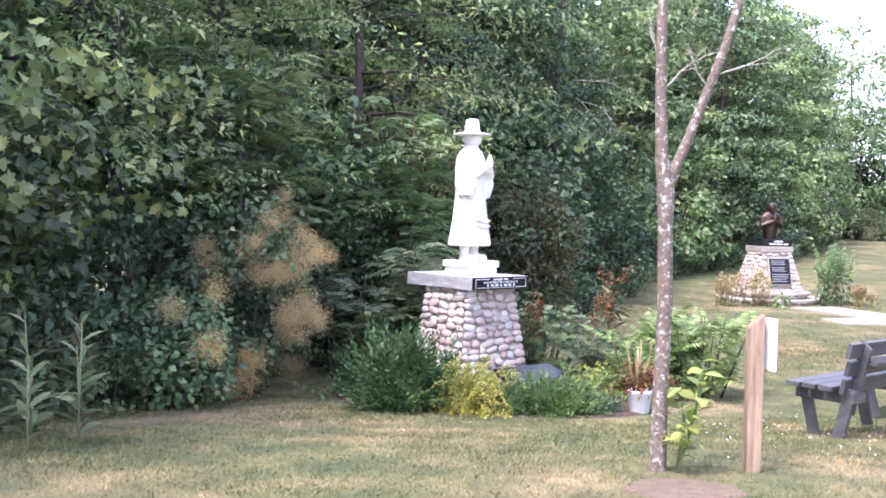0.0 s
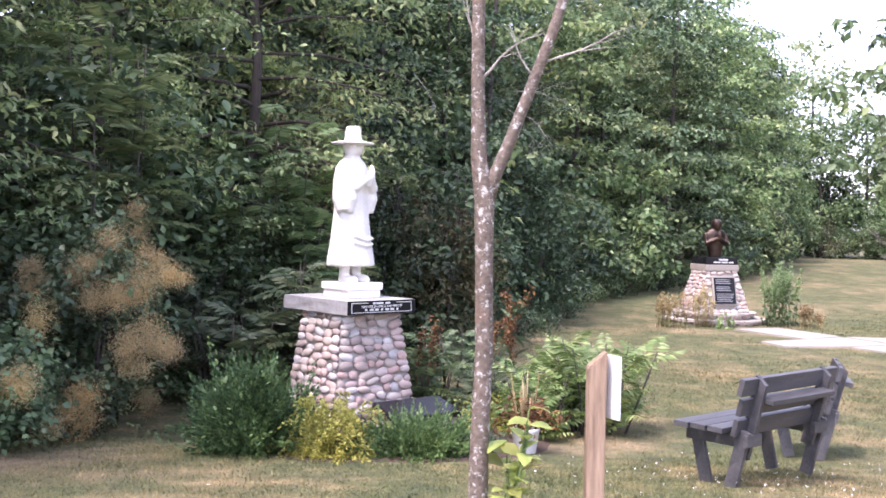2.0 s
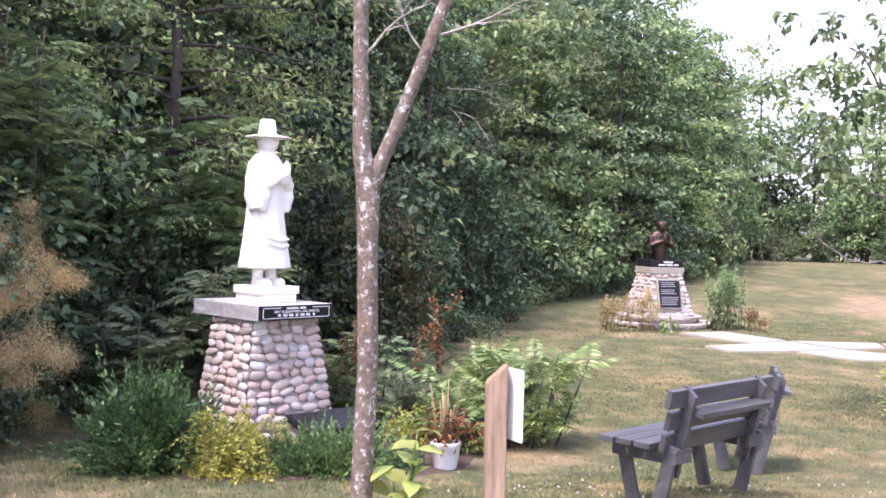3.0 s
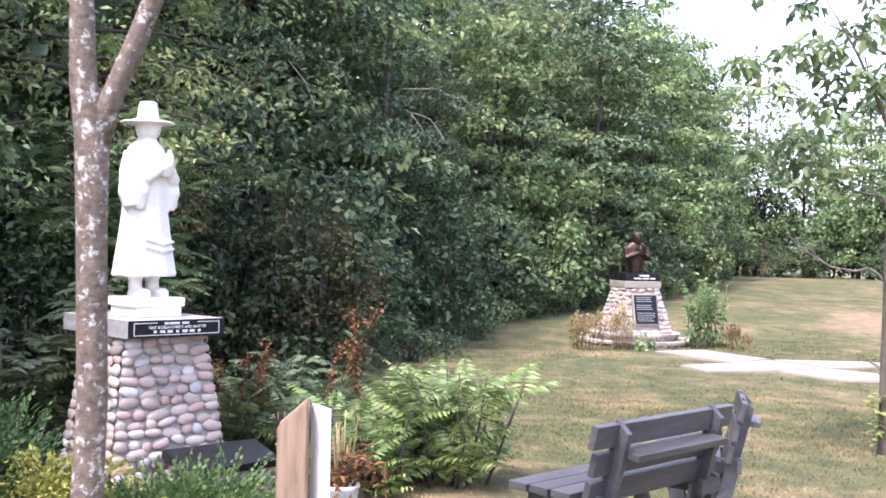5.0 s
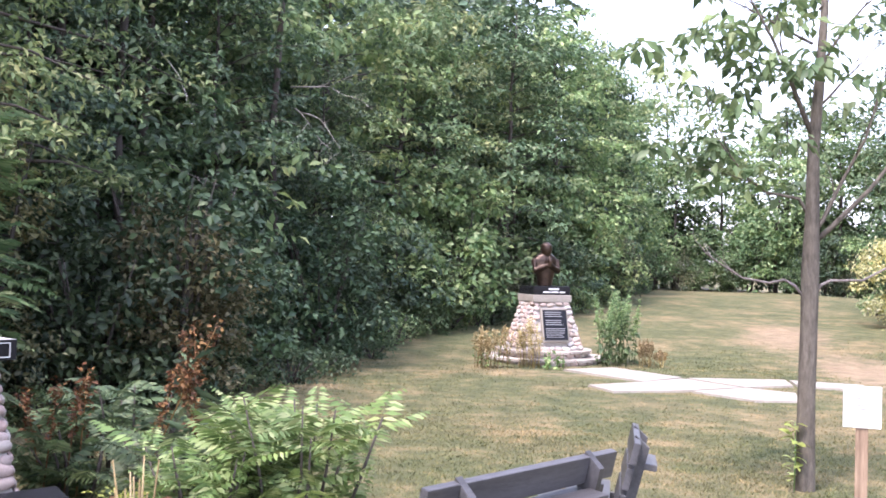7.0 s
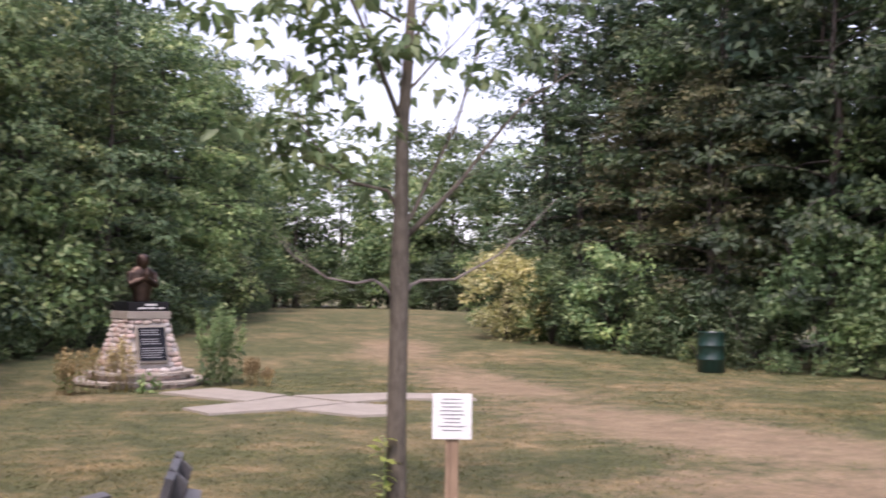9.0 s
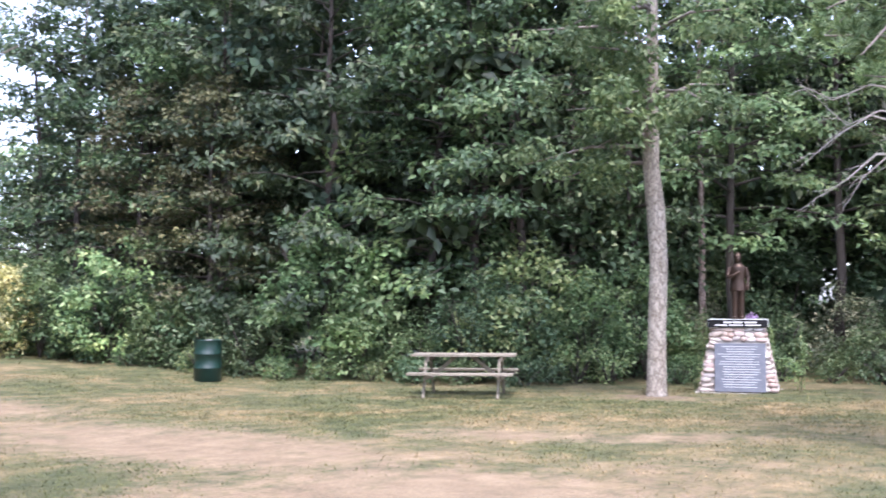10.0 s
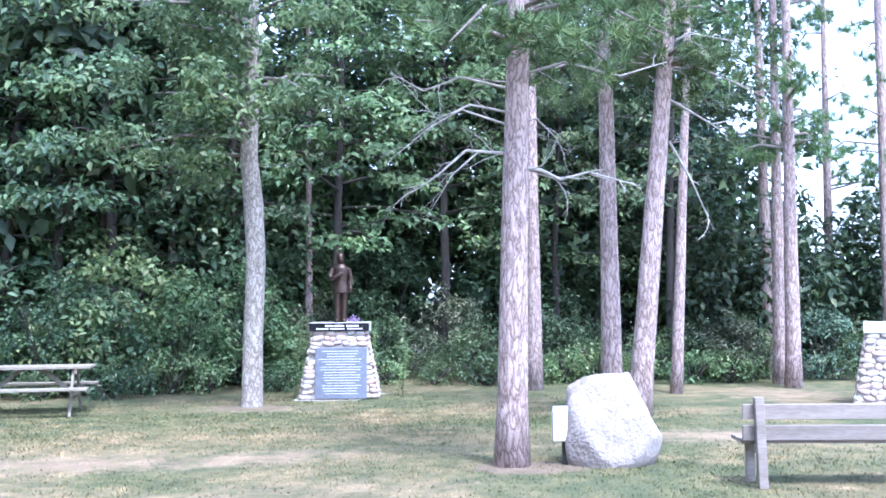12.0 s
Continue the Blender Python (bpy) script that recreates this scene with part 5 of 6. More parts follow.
def build_boulder():
    x, y = 17.68, 9.5
    bm = bmesh.new()
    bmesh.ops.create_icosphere(bm, subdivisions=5, radius=1.0)
    for v in bm.verts:
        d = v.co.normalized()
        r = 1.0
        for n, q in (((-1.0, 0.1, 0.08), 0.80), ((-0.6, -0.1, 0.8), 0.92), ((0.85, -0.1, 0.5), 0.80), ((0.1, -0.95, 0.22), 0.78), ((-0.1, 0.1, 1.0), 0.84), ((0.45, -0.6, 0.65), 0.90), ((-0.4, -0.75, 0.5), 0.90), ((1.0, 0.2, -0.1), 0.95)):
            n = Vector(n).normalized()
            k = d.dot(n)
            if k > 0.05:
                r = min(r, q / k)
        r *= 1 + 0.05 * noise.noise(d * 2.6) + 0.03 * noise.noise(d * 6) + 0.014 * noise.noise(d * 17)
        v.co = Vector((d.x * r * 0.56, d.y * r * 0.44, d.z * r * 0.68))
    for f in bm.faces:
        f.smooth = True
    tagged(part("boulder", bm, BOULDER, at=pose(x, y, gz(x, y) + 0.36, 0, 0, -66)), "pale pinkish granite boulder standing on the lawn", "boulder")
    bx = thing("utility_box", pose(17.35, 9.93, gz(17.3, 9.9), 0, 0, -66), "pale grey outdoor socket box on a dark stake", "electric box")
    part("case", box((0.18, 0.12, 0.32), pose(0, 0, 0.42), 0.012), METALBOX, bx)
    part("lid", box((0.185, 0.02, 0.06), pose(0, -0.055, 0.60), 0.006), METALBOX, bx)
    part("stake", box((0.05, 0.05, 0.5), pose(0.04, 0.02, 0.08), 0.006), IRON, bx)


build_boulder()
# ---- single leaves ----
def leaf_mesh(name, width, mat):
    """One pointed leaf along +y, folded at its midrib, arching."""
    v, f = [], []
    prof = ((0.0, 0.02), (0.2, 0.32), (0.45, 0.5), (0.75, 0.34), (1.0, 0.0))
    for u, w in prof:
        z = 0.12 * math.sin(u * 2.2) - 0.16 * u * u
        v += [(-w * width, u, z + 0.16 * w * width), (0, u, z), (w * width, u, z + 0.16 * w * width)]
    for k in range(4):
        i = 3 * k
        f += [(i, i + 1, i + 4, i + 3), (i + 1, i + 2, i + 5, i + 4)]
    me = mesh_of(name, v, f, True)
    me.materials.append(mat)
    return me


def leaf_at(parent, me, place, angle, rise, size, rng):
    part("large_leaf", me, None, parent, at=Matrix.Translation(place) @ Matrix.Rotation(angle, 4, "Z") @ Matrix.Rotation(rise, 4, "X") @ Matrix.Rotation(rng.uniform(-0.5, 0.5), 4, "Y") @ Matrix.Scale(size, 4))


# ---- young trees by the walk ----
def bare_twigs(sk, rng, start, way, length, r, depth=2, bend=0.25):
    """A crooked bare branch with side twigs, added to a skin."""
    p, d = Vector(start), Vector(way).normalized()
    pts, rad = [p.copy()], [r]
    n = 5
    for k in range(n):
        d = (d + Vector((rng.uniform(-1, 1), rng.uniform(-1, 1), rng.uniform(-1, 1))) * bend).normalized()
        p = p + d * (length / n)
        pts.append(p.copy())
        rad.append(r * (1 - 0.8 * (k + 1) / n))
        if depth > 0 and k > 0:
            side = (d + Vector((rng.uniform(-1, 1), rng.uniform(-1, 1), rng.uniform(-0.8, 0.9)))).normalized()
            bare_twigs(sk, rng, p, side, length * rng.uniform(0.3, 0.55), rad[-1] * 0.65, depth - 1, bend)
    sk.add(tube(pts, rad, 6))


SHOOTLEAF = leaf_mesh("large_leaf", 0.55, LEAF_SHOOT)
LONGLEAF = leaf_mesh("large_leaf", 0.24, LEAF_MILKWEED)


def build_forked_tree():
    x, y = 1.6, 7.06
    ob = thing("forked_tree", pose(x, y, gz(x, y) - 0.02), "young forked tree with spotted bark and few twigs", "tree")
    g = gz(x, y)
    rng = random.Random(8)
    sk = Skin()
    sk.add(tube([(0.01, 0, -0.15), (0.0, 0, 0.05), (0.0, 0, 0.5), (0.015, 0, 1.0), (0.005, 0, 1.5), (0.0, 0, 1.78), (-0.03, 0, 1.95), (-0.045, 0, 2.3), (-0.05, 0.02, 2.8), (-0.03, 0.03, 3.6), (0.02, 0.0, 4.4)],
                [0.068, 0.055, 0.047, 0.046, 0.047, 0.054, 0.042, 0.034, 0.032, 0.026, 0.012], 14, 0.05, rng))
    sk.add(tube([(0.01, 0, 1.72), (0.05, 0, 1.88), (0.12, 0.0, 2.05), (0.22, 0, 2.32), (0.33, 0.0, 2.62), (0.44, 0.02, 3.0), (0.5, 0.05, 3.7), (0.6, 0.0, 4.3)], [0.036, 0.034, 0.031, 0.029, 0.027, 0.025, 0.018, 0.008], 12, 0.05, rng))
    part("trunk", sk.mesh("trunk"), YOUNGBARK, ob, "forked trunk with pale lichen spots")
    tw = Skin()
    for st, way, ln, r in (((-0.04, 0, 2.35), (0.5, -0.1, 0.8), 0.42, 0.008), ((0.24, 0, 2.38), (-0.45, 0.1, 0.6), 0.3, 0.006), ((0.27, 0, 2.45), (0.8, 0.1, 0.35), 0.5, 0.007), ((-0.05, 0, 2.5), (-0.4, 0.2, 0.7), 0.35, 0.007), ((0.0, 0.0, 3.0), (-0.7, 0.3, 0.6), 0.9, 0.012), ((0.42, 0.0, 3.0), (0.7, -0.2, 0.7), 0.9, 0.012), ((0.0, 0, 3.6), (0.3, 0.6, 0.7), 0.9, 0.01)):
        bare_twigs(tw, rng, st, way, ln, r, 1)
    part("twig", tw.mesh("twig"), BARK_TWIG, ob, "thin bare twigs")
    # leafy sucker at its foot
    n = np.random.RandomState(4)
    sh = thing("sapling_shoot", pose(x + 0.10, y - 0.05, g), "yellow-green leafy shoot at the foot of the tree", "shoot")
    sk = Skin()
    for k in range(9):
        a, ln = n.uniform(-1.6, 1.6), n.uniform(0.25, 0.72)
        tip = Vector((0.12 * math.cos(a) + 0.03, 0.12 * math.sin(a), ln))
        sk.add(tube([(0, 0, -0.03), tip * 0.5 + Vector((0.03, 0, 0.05)), tip], [0.007, 0.006, 0.003], 5))
        for q in range(6):
            leaf_at(sh, SHOOTLEAF, tip * (0.35 + 0.65 * q / 5), n.uniform(0, 6.28), n.uniform(-0.3, 0.5), n.uniform(0.10, 0.16), rng)
    part("stem", sk.mesh("stem"), LEAF_FERNY, sh)


build_forked_tree()


def build_lawn_tree():
    x, y = 7.08, 14.35
    ob = thing("lawn_tree", pose(x, y, gz(x, y) - 0.02), "slender lawn tree with sparse drooping leaves and crooked branches", "tree")
    rng = random.Random(12)
    sk = Skin()
    sk.add(tube([(0, 0, -0.2), (0, 0, 0.05), (0.0, 0, 0.8), (0.01, 0, 1.5), (0.01, 0, 1.9), (0.02, 0, 2.4), (0.02, 0, 3.0), (0.06, 0, 3.5), (0.10, 0, 4.2), (0.1, 0, 5.2)], [0.105, 0.085, 0.075, 0.072, 0.078, 0.062, 0.052, 0.045, 0.032, 0.012], 14, 0.05, rng))
    part("trunk", sk.mesh("trunk"), BARK_BROWN, ob, "dark brown trunk with rough bark")
    br = Skin()
    # a long right limb, a steep one inside it, and a hooked left limb
    for line, r in ((((0.03, 2.15), (0.2, 2.31), (0.53, 2.65), (0.8, 2.99), (1.16, 3.37), (1.6, 3.65)), 0.027), (((0.03, 2.25), (0.13, 2.38), (0.3, 2.7), (0.49, 3.1), (0.58, 3.33), (0.71, 3.83)), 0.022), (((-0.02, 2.42), (-0.08, 2.55), (-0.37, 2.6), (-0.55, 2.71), (-0.82, 3.03), (-0.95, 3.3)), 0.018)):
        q = [Vector((px, rng.uniform(-0.06, 0.06), pz)) for px, pz in line]
        br.add(tube(q, [r * (1 - 0.16 * i) for i in range(len(q))], 8, 0.06, rng))
        for i in range(2, len(q)):
            side = (q[i] - q[i - 1]).normalized() + Vector((rng.uniform(-0.7, 0.7), rng.uniform(-0.7, 0.7), rng.uniform(-0.2, 0.8)))
            bare_twigs(br, rng, q[i - 1].lerp(q[i], 0.6), side, rng.uniform(0.35, 0.7), r * 0.35, 2, 0.2)
    for st, way, ln, r in (((0.03, 0, 3.05), (-0.3, 0, 0.95), 1.6, 0.026), ((0.02, 0, 3.3), (0.75, 0, 0.75), 1.0, 0.014), ((0.08, 0, 3.7), (0.4, 0.2, 0.9), 1.1, 0.016), ((0, 0, 3.9), (-0.8, 0.2, 0.4), 1.1, 0.014), ((0.05, 0, 4.2), (0.6, -0.2, 0.6), 1.0, 0.012)):
        bare_twigs(br, rng, st, way, ln, r, 2, 0.16)
    part("branch", br.mesh("branch"), BARK_BROWN, ob, "crooked brown branches")
    br = Skin()
    for line in (((0.05, 1.70), (0.12, 1.80), (0.22, 1.84), (0.53, 1.85), (0.94, 2.06), (1.25, 2.3), (1.53, 2.56)), ((-0.05, 1.70), (-0.11, 1.79), (-0.19, 1.84), (-0.32, 1.81), (-0.55, 1.85), (-0.82, 2.02), (-0.88, 2.14))):
        q = [Vector((px, 0.03 * i, pz)) for i, (px, pz) in enumerate(line)]
        br.add(tube(q, [0.014, 0.014, 0.013, 0.011, 0.009, 0.006, 0.003], 7))
        bare_twigs(br, rng, q[4], q[5] - q[3] + Vector((0, 0, 0.25)), 0.45, 0.006, 1)
        bare_twigs(br, rng, q[5], q[6] - q[5] + Vector((0, 0.2, 0)), 0.4, 0.004, 1)
    part("branch", br.mesh("branch"), BARK_GREY, ob, "grey lichened low branches")
    n = np.random.RandomState(6)
    c = []
    for k in range(40):
        u = n.uniform(0, 1)
        c.append((n.normal(-0.65, 0.38), n.normal(0, 0.4), 2.6 + 1.9 * u))
    for k in range(34):
        c.append((n.normal(0.35, 0.7), n.normal(0, 0.5), 3.4 + 1.4 * n.uniform()))
    c = np.array(c)
    p, f = clump_points(n, c, n.uniform(0.12, 0.26, len(c)), 16)
    v, t = leaves(p, f, 0.14, n, 1.2, 0.5)
    part("crown", fast_mesh("crown", v, t), LEAF_MID, ob, "sparse drooping dark leaves")
    sh = thing("sapling_shoot", pose(x - 0.12, y - 0.05, gz(x, y)), "yellow-green leafy shoot at the foot of the tree", "shoot")
    for q in range(26):
        leaf_at(sh, SHOOTLEAF, (n.normal(0, 0.02), n.normal(0, 0.02), 0.1 + 0.5 * q / 25), n.uniform(0, 6.28), n.uniform(-0.3, 0.5), n.uniform(0.08, 0.13), rng)
    part("stem", Skin().add(tube([(0, 0, -0.05), (0.01, 0, 0.3), (0, 0, 0.6)], [0.006, 0.005, 0.003], 5)).mesh("stem"), LEAF_FERNY, sh)


build_lawn_tree()


# ---- pines and the oak ----
def needle_tufts(rng, centres, needles=44, length=0.2):
    """Round tufts of long needles, three-cornered slivers."""
    n = len(centres) * needles
    c = np.repeat(np.asarray(centres), needles, 0) + rng.normal(0, 0.02, (n, 3))
    d = rng.normal(0, 1, (n, 3))
    d[:, 2] += 0.5
    d = unit(d)
    s = unit(np.cross(d, rng.normal(0, 1, (n, 3)))) * 0.008
    ln = length * rng.uniform(0.7, 1.2, (n, 1))
    v = np.stack([c - s, c + s, c + d * ln], 1).reshape(-1, 3)
    return v, np.arange(3 * n).reshape(-1, 3)


def pine(x, y, r, height, lean, seed, dead=(), tufts=90, low=4.2, label="tall red pine with flaking pinkish bark"):
    rng, n = random.Random(seed), np.random.RandomState(seed)
    ob = thing("pine_tree", pose(x, y, gz(x, y) - 0.02), label, "pine tree", "pines on the lawn")
    pts, rad = [], []
    for k in range(14):
        u = k / 13
        z = height * u ** 1.1 - 0.2 * (k == 0)
        pts.append((lean[0] * z / height * 8 + 0.02 * rng.uniform(-1, 1), lean[1] * z / height * 8, z))
        rad.append(r * (1.18 if k == 0 else 1.0 - 0.75 * u))
    part("trunk", Skin().add(tube(pts, rad, 20, 0.035, rng)).mesh("trunk"), PINEBARK, ob, "straight pinkish plated trunk")
    lv, br = [], Skin()
    for k in range(max(1, tufts // 8)):
        z = low + (height * 0.95 - low) * rng.uniform(0, 1) ** 2
        a, ln = rng.uniform(0, 6.28), rng.uniform(0.7, 1.9) * (1.15 - z / height * 0.6)
        cx, cy = lean[0] * z / height * 8, lean[1] * z / height * 8
        tip = Vector((cx + ln * math.cos(a), cy + ln * math.sin(a), z + rng.uniform(-0.5, 0.25)))
        mid = Vector((cx + 0.5 * ln * math.cos(a), cy + 0.5 * ln * math.sin(a), z + 0.1))
        br.add(tube([(cx, cy, z), mid, tip], [0.03, 0.022, 0.008], 6))
        for q in range(8):
            w = Vector((cx, cy, z)).lerp(tip, rng.uniform(0.45, 1.05)) + Vector((rng.uniform(-0.28, 0.28), rng.uniform(-0.28, 0.28), rng.uniform(-0.16, 0.16)))
            lv.append(tuple(w))
    part("bough", br.mesh("bough"), BARK_GREY, ob)
    v, t = needle_tufts(n, lv)
    part("needle", fast_mesh("needle", v, t), NEEDLE, ob, "tufts of long green needles")
    if dead:
        dk = Skin()
        for st, mids, rr in dead:
            q = [Vector((lean[0] * st[2] / height * 8, lean[1] * st[2] / height * 8, st[2]))] + [Vector(m) for m in mids]
            dk.add(tube(q, [0.95 * rr * (1 - 0.75 * i / (len(q) - 1)) for i in range(len(q))], 7))
            for i in range(1, len(q)):
                for _ in range(2):
                    w = (q[i] - q[i - 1]).normalized() + Vector((rng.uniform(-0.7, 0.7), rng.uniform(-0.7, 0.7), rng.uniform(-1.0, 0.5)))
                    bare_twigs(dk, rng, q[i].lerp(q[i - 1], rng.uniform(0, 0.6)), w, rng.uniform(0.2, 0.5), rr * 0.3, 1, 0.45)
        part("dead_branch", dk.mesh("dead_branch"), DEADWOOD, ob, "bleached crooked dead branches")
    return ob


# along: towards the view's left of the pine is (-0.37, 0.93), away is (0.93, 0.37)
def lr(a, z, b=0.0):
    return (-0.37 * a + 0.93 * b, 0.93 * a + 0.37 * b, z)


pine(17.1, 10.4, 0.178, 11.0, (0.015, -0.03), 61, dead=[
    (lr(0.1, 3.32), [lr(0.45, 3.36), lr(0.75, 3.1), lr(1.05, 2.9)], 0.022),
    (lr(0.1, 3.30), [lr(0.3, 3.36), lr(0.6, 3.1), lr(0.75, 2.85)], 0.016),
    (lr(-0.1, 3.18), [lr(-0.35, 3.14), lr(-0.55, 3.04), lr(-0.85, 3.12), lr(-1.35, 2.98)], 0.032),
    (lr(0.1, 3.75), [lr(0.4, 3.85), lr(0.75, 3.7), lr(1.0, 3.95)], 0.016),
    (lr(0.1, 3.6), [lr(0.5, 3.8), lr(0.85, 3.6), lr(1.15, 3.35)], 0.016),
    (lr(0.1, 4.0), [lr(0.5, 4.15), lr(0.9, 4.0), lr(1.25, 4.2)], 0.018),
    (lr(-0.1, 3.65), [lr(-0.3, 3.7), lr(-0.5, 3.5), lr(-0.6, 3.3)], 0.014),
    (lr(-0.1, 4.15), [lr(-0.6, 4.3), lr(-1.2, 4.15), lr(-1.7, 4.3)], 0.02)], tufts=300, low=4.5)
pine(22.2, 10.45, 0.165, 12.0, (-0.005, 0.012), 62, tufts=220, low=5.0)
pine(21.16, 9.87, 0.17, 12.0, (0.05, -0.125), 63, dead=[
    (lr(-0.15, 3.9), [lr(-0.5, 3.95), lr(-0.8, 3.4), lr(-1.1, 2.7)], 0.03),
    (lr(-0.15, 4.6), [lr(-0.6, 4.5), lr(-1.1, 4.2), lr(-1.6, 4.3)], 0.026),
    (lr(-0.15, 5.0), [lr(-0.7, 5.1), lr(-1.4, 4.8), lr(-2.0, 4.5)], 0.026),
    (lr(-0.15, 5.3), [lr(-0.8, 5.5), lr(-1.8, 5.3)], 0.026)], tufts=320, low=5.0)
pine(26.4, 10.2, 0.115, 12.0, (0.0, -0.07), 64, tufts=70, low=6.0, label="slim pine trunk with a high crown")
pine(26.5, 12.95, 0.16, 12.0, (-0.01, 0.0), 65, tufts=70, low=6.0, label="pine trunk with grey bark and high crown")
pine(28.4, 8.25, 0.165, 12.0, (0.01, 0.0), 66, tufts=220, low=4.6, label="pine at the edge of the open ground")
pine(29.3, 8.56, 0.15, 12.0, (0.0, 0.0), 72, tufts=90, low=5.0, label="pine at the edge of the open ground")
pine(30.9, 8.9, 0.16, 12.0, (0.0, 0.02), 67, tufts=90, low=5.0, label="pine at the edge of the open ground")
pine(33.5, 7.7, 0.14, 12.0, (0.0, 0.0), 68, tufts=110, low=4.2, label="pine at the edge of the open ground")
pine(31.5, 6.4, 0.17, 12.0, (0.0, 0.02), 69, tufts=120, low=4.4, label="pine at the edge of the open ground")
pine(34.0, 6.0, 0.17, 12.0, (0.0, -0.02), 70, tufts=200, low=3.6, label="pine at the edge of the open ground")
for _x, _y in ((24.6, 22.6), (25.0, 22.0), (25.9, 21.0), (27.4, 18.4)):
    pine(_x, _y, R.uniform(0.09, 0.12), 11.0, (R.uniform(-0.02, 0.02), 0.0), int(_x * 10), tufts=24, low=5.0, label="slim pine trunk inside the shady wood")


pine(22.0, 29.0, 0.11, 10.0, (0.0, 0.0), 71, tufts=260, low=2.6, label="bushy pine among broadleaf trees in the wood")


def dead_limbed_tree(x, y, seed, limbs_at):
    """A slim tree in the wood's edge with bleached hanging twigs."""
    rng = random.Random(seed)
    ob = thing("bare_limbed_tree", pose(x, y, gz(x, y)), "slim dark tree with bleached hanging dead twigs", "tree")
    part("trunk", Skin().add(tube([(0, 0, -0.1), (0.05, 0, 2), (-0.05, 0.1, 4), (0.1, 0.1, 7), (0.1, 0, 9)], [0.09, 0.08, 0.07, 0.05, 0.02], 10, 0.05, rng)).mesh("trunk"), BARK_DARK, ob)
    sk = Skin()
    for st, way, ln, r in limbs_at:
        bare_twigs(sk, rng, st, way, ln, r, 2, 0.3)
    part("dead_branch", sk.mesh("dead_branch"), DEADWOOD, ob, "bleached hanging dead twigs")


dead_limbed_tree(1.6, 24.4, 5, [((0.3, -0.5, 4.9), (0.7, -0.5, -0.25), 1.7, 0.013), ((0.3, -0.5, 4.6), (0.4, -0.6, -0.5), 1.5, 0.012), ((0.5, -1.0, 4.4), (0.6, -0.5, -0.4), 1.5, 0.012)])
dead_limbed_tree(-0.2, 22.2, 6, [((0.3, -0.5, 5.0), (0.4, -0.5, -0.5), 1.5, 0.012), ((0.3, -0.5, 3.4), (0.6, -0.5, -0.3), 1.2, 0.01)])
for _x, _y in ((-1.1, 20.6), (-0.4, 21.3), (-1.8, 19.4)):
    dead_limbed_tree(_x, _y, int(_y * 10), [((0.0, -0.1, 4.5), (0.5, -0.5, 0.3), 1.2, 0.01)])


def build_oak():
    x, y = 21.75, 16.4
    ob = thing("oak_tree", pose(x, y, gz(x, y) - 0.02), "tall oak with pale lichened trunk and leafy boughs", "oak tree")
    n, rng = np.random.RandomState(31), random.Random(31)
    sk = Skin()
    sk.add(tube([lr(0.02, -0.2), lr(0.0, 0.08), lr(-0.02, 1.2), lr(-0.06, 2.4), lr(-0.02, 3.4), lr(0.06, 4.2), lr(0.02, 5.5), lr(0.0, 7.5), lr(0.0, 10.0)], [0.24, 0.185, 0.16, 0.158, 0.165, 0.15, 0.13, 0.09, 0.03], 18, 0.04, rng))
    part("trunk", sk.mesh("trunk"), OAKBARK, ob, "pale grey lichened trunk")
    br, cs = Skin(), []
    for k in range(22):
        z = rng.uniform(3.9, 8.5)
        a, ln = rng.uniform(0, 6.28), rng.uniform(1.0, 2.6)
        tip = Vector((ln * math.cos(a), ln * math.sin(a), z + rng.uniform(-0.7, 0.5)))
        br.add(tube([(0, 0, z), tip * 0.5 + Vector((0, 0, z * 0.5 + 0.15)), tip], [0.04, 0.028, 0.008], 6))
        for q in range(7):
            w = Vector((0, 0, z)).lerp(tip, rng.uniform(0.4, 1.1)) + Vector((rng.uniform(-0.4, 0.4), rng.uniform(-0.4, 0.4), rng.uniform(-0.3, 0.3)))
            cs.append(tuple(w))
    part("bough", br.mesh("bough"), BARK_GREY, ob)
    cs = np.array(cs)
    p, f = clump_points(n, cs, n.uniform(0.25, 0.5, len(cs)), 48)
    v, t = leaves(p, f, 0.14, n, 0.5, 0.5)
    part("crown", fast_mesh("crown", v, t), LEAF_MID, ob, "loose green oak leaves")


build_oak()


# ---- garden plants ----
def maple_at_edge():
    kind = tree_kind(41, 5.4, 1.9, 0.25, LEAF_MAPLE, BARK_DARK, 165, 22, 0.095, 0.36, 0.05, maple=True)
    plant(kind, -3.5, 8.1, "bushy maple with broad lobed green leaves", "maple_tree", "maple tree", 1.0, 20, "maples")
    plant(kind, -4.2, 6.0, "bushy maple with broad lobed green leaves", "maple_tree", "maple tree", 0.9, 140, "maples")


maple_at_edge()


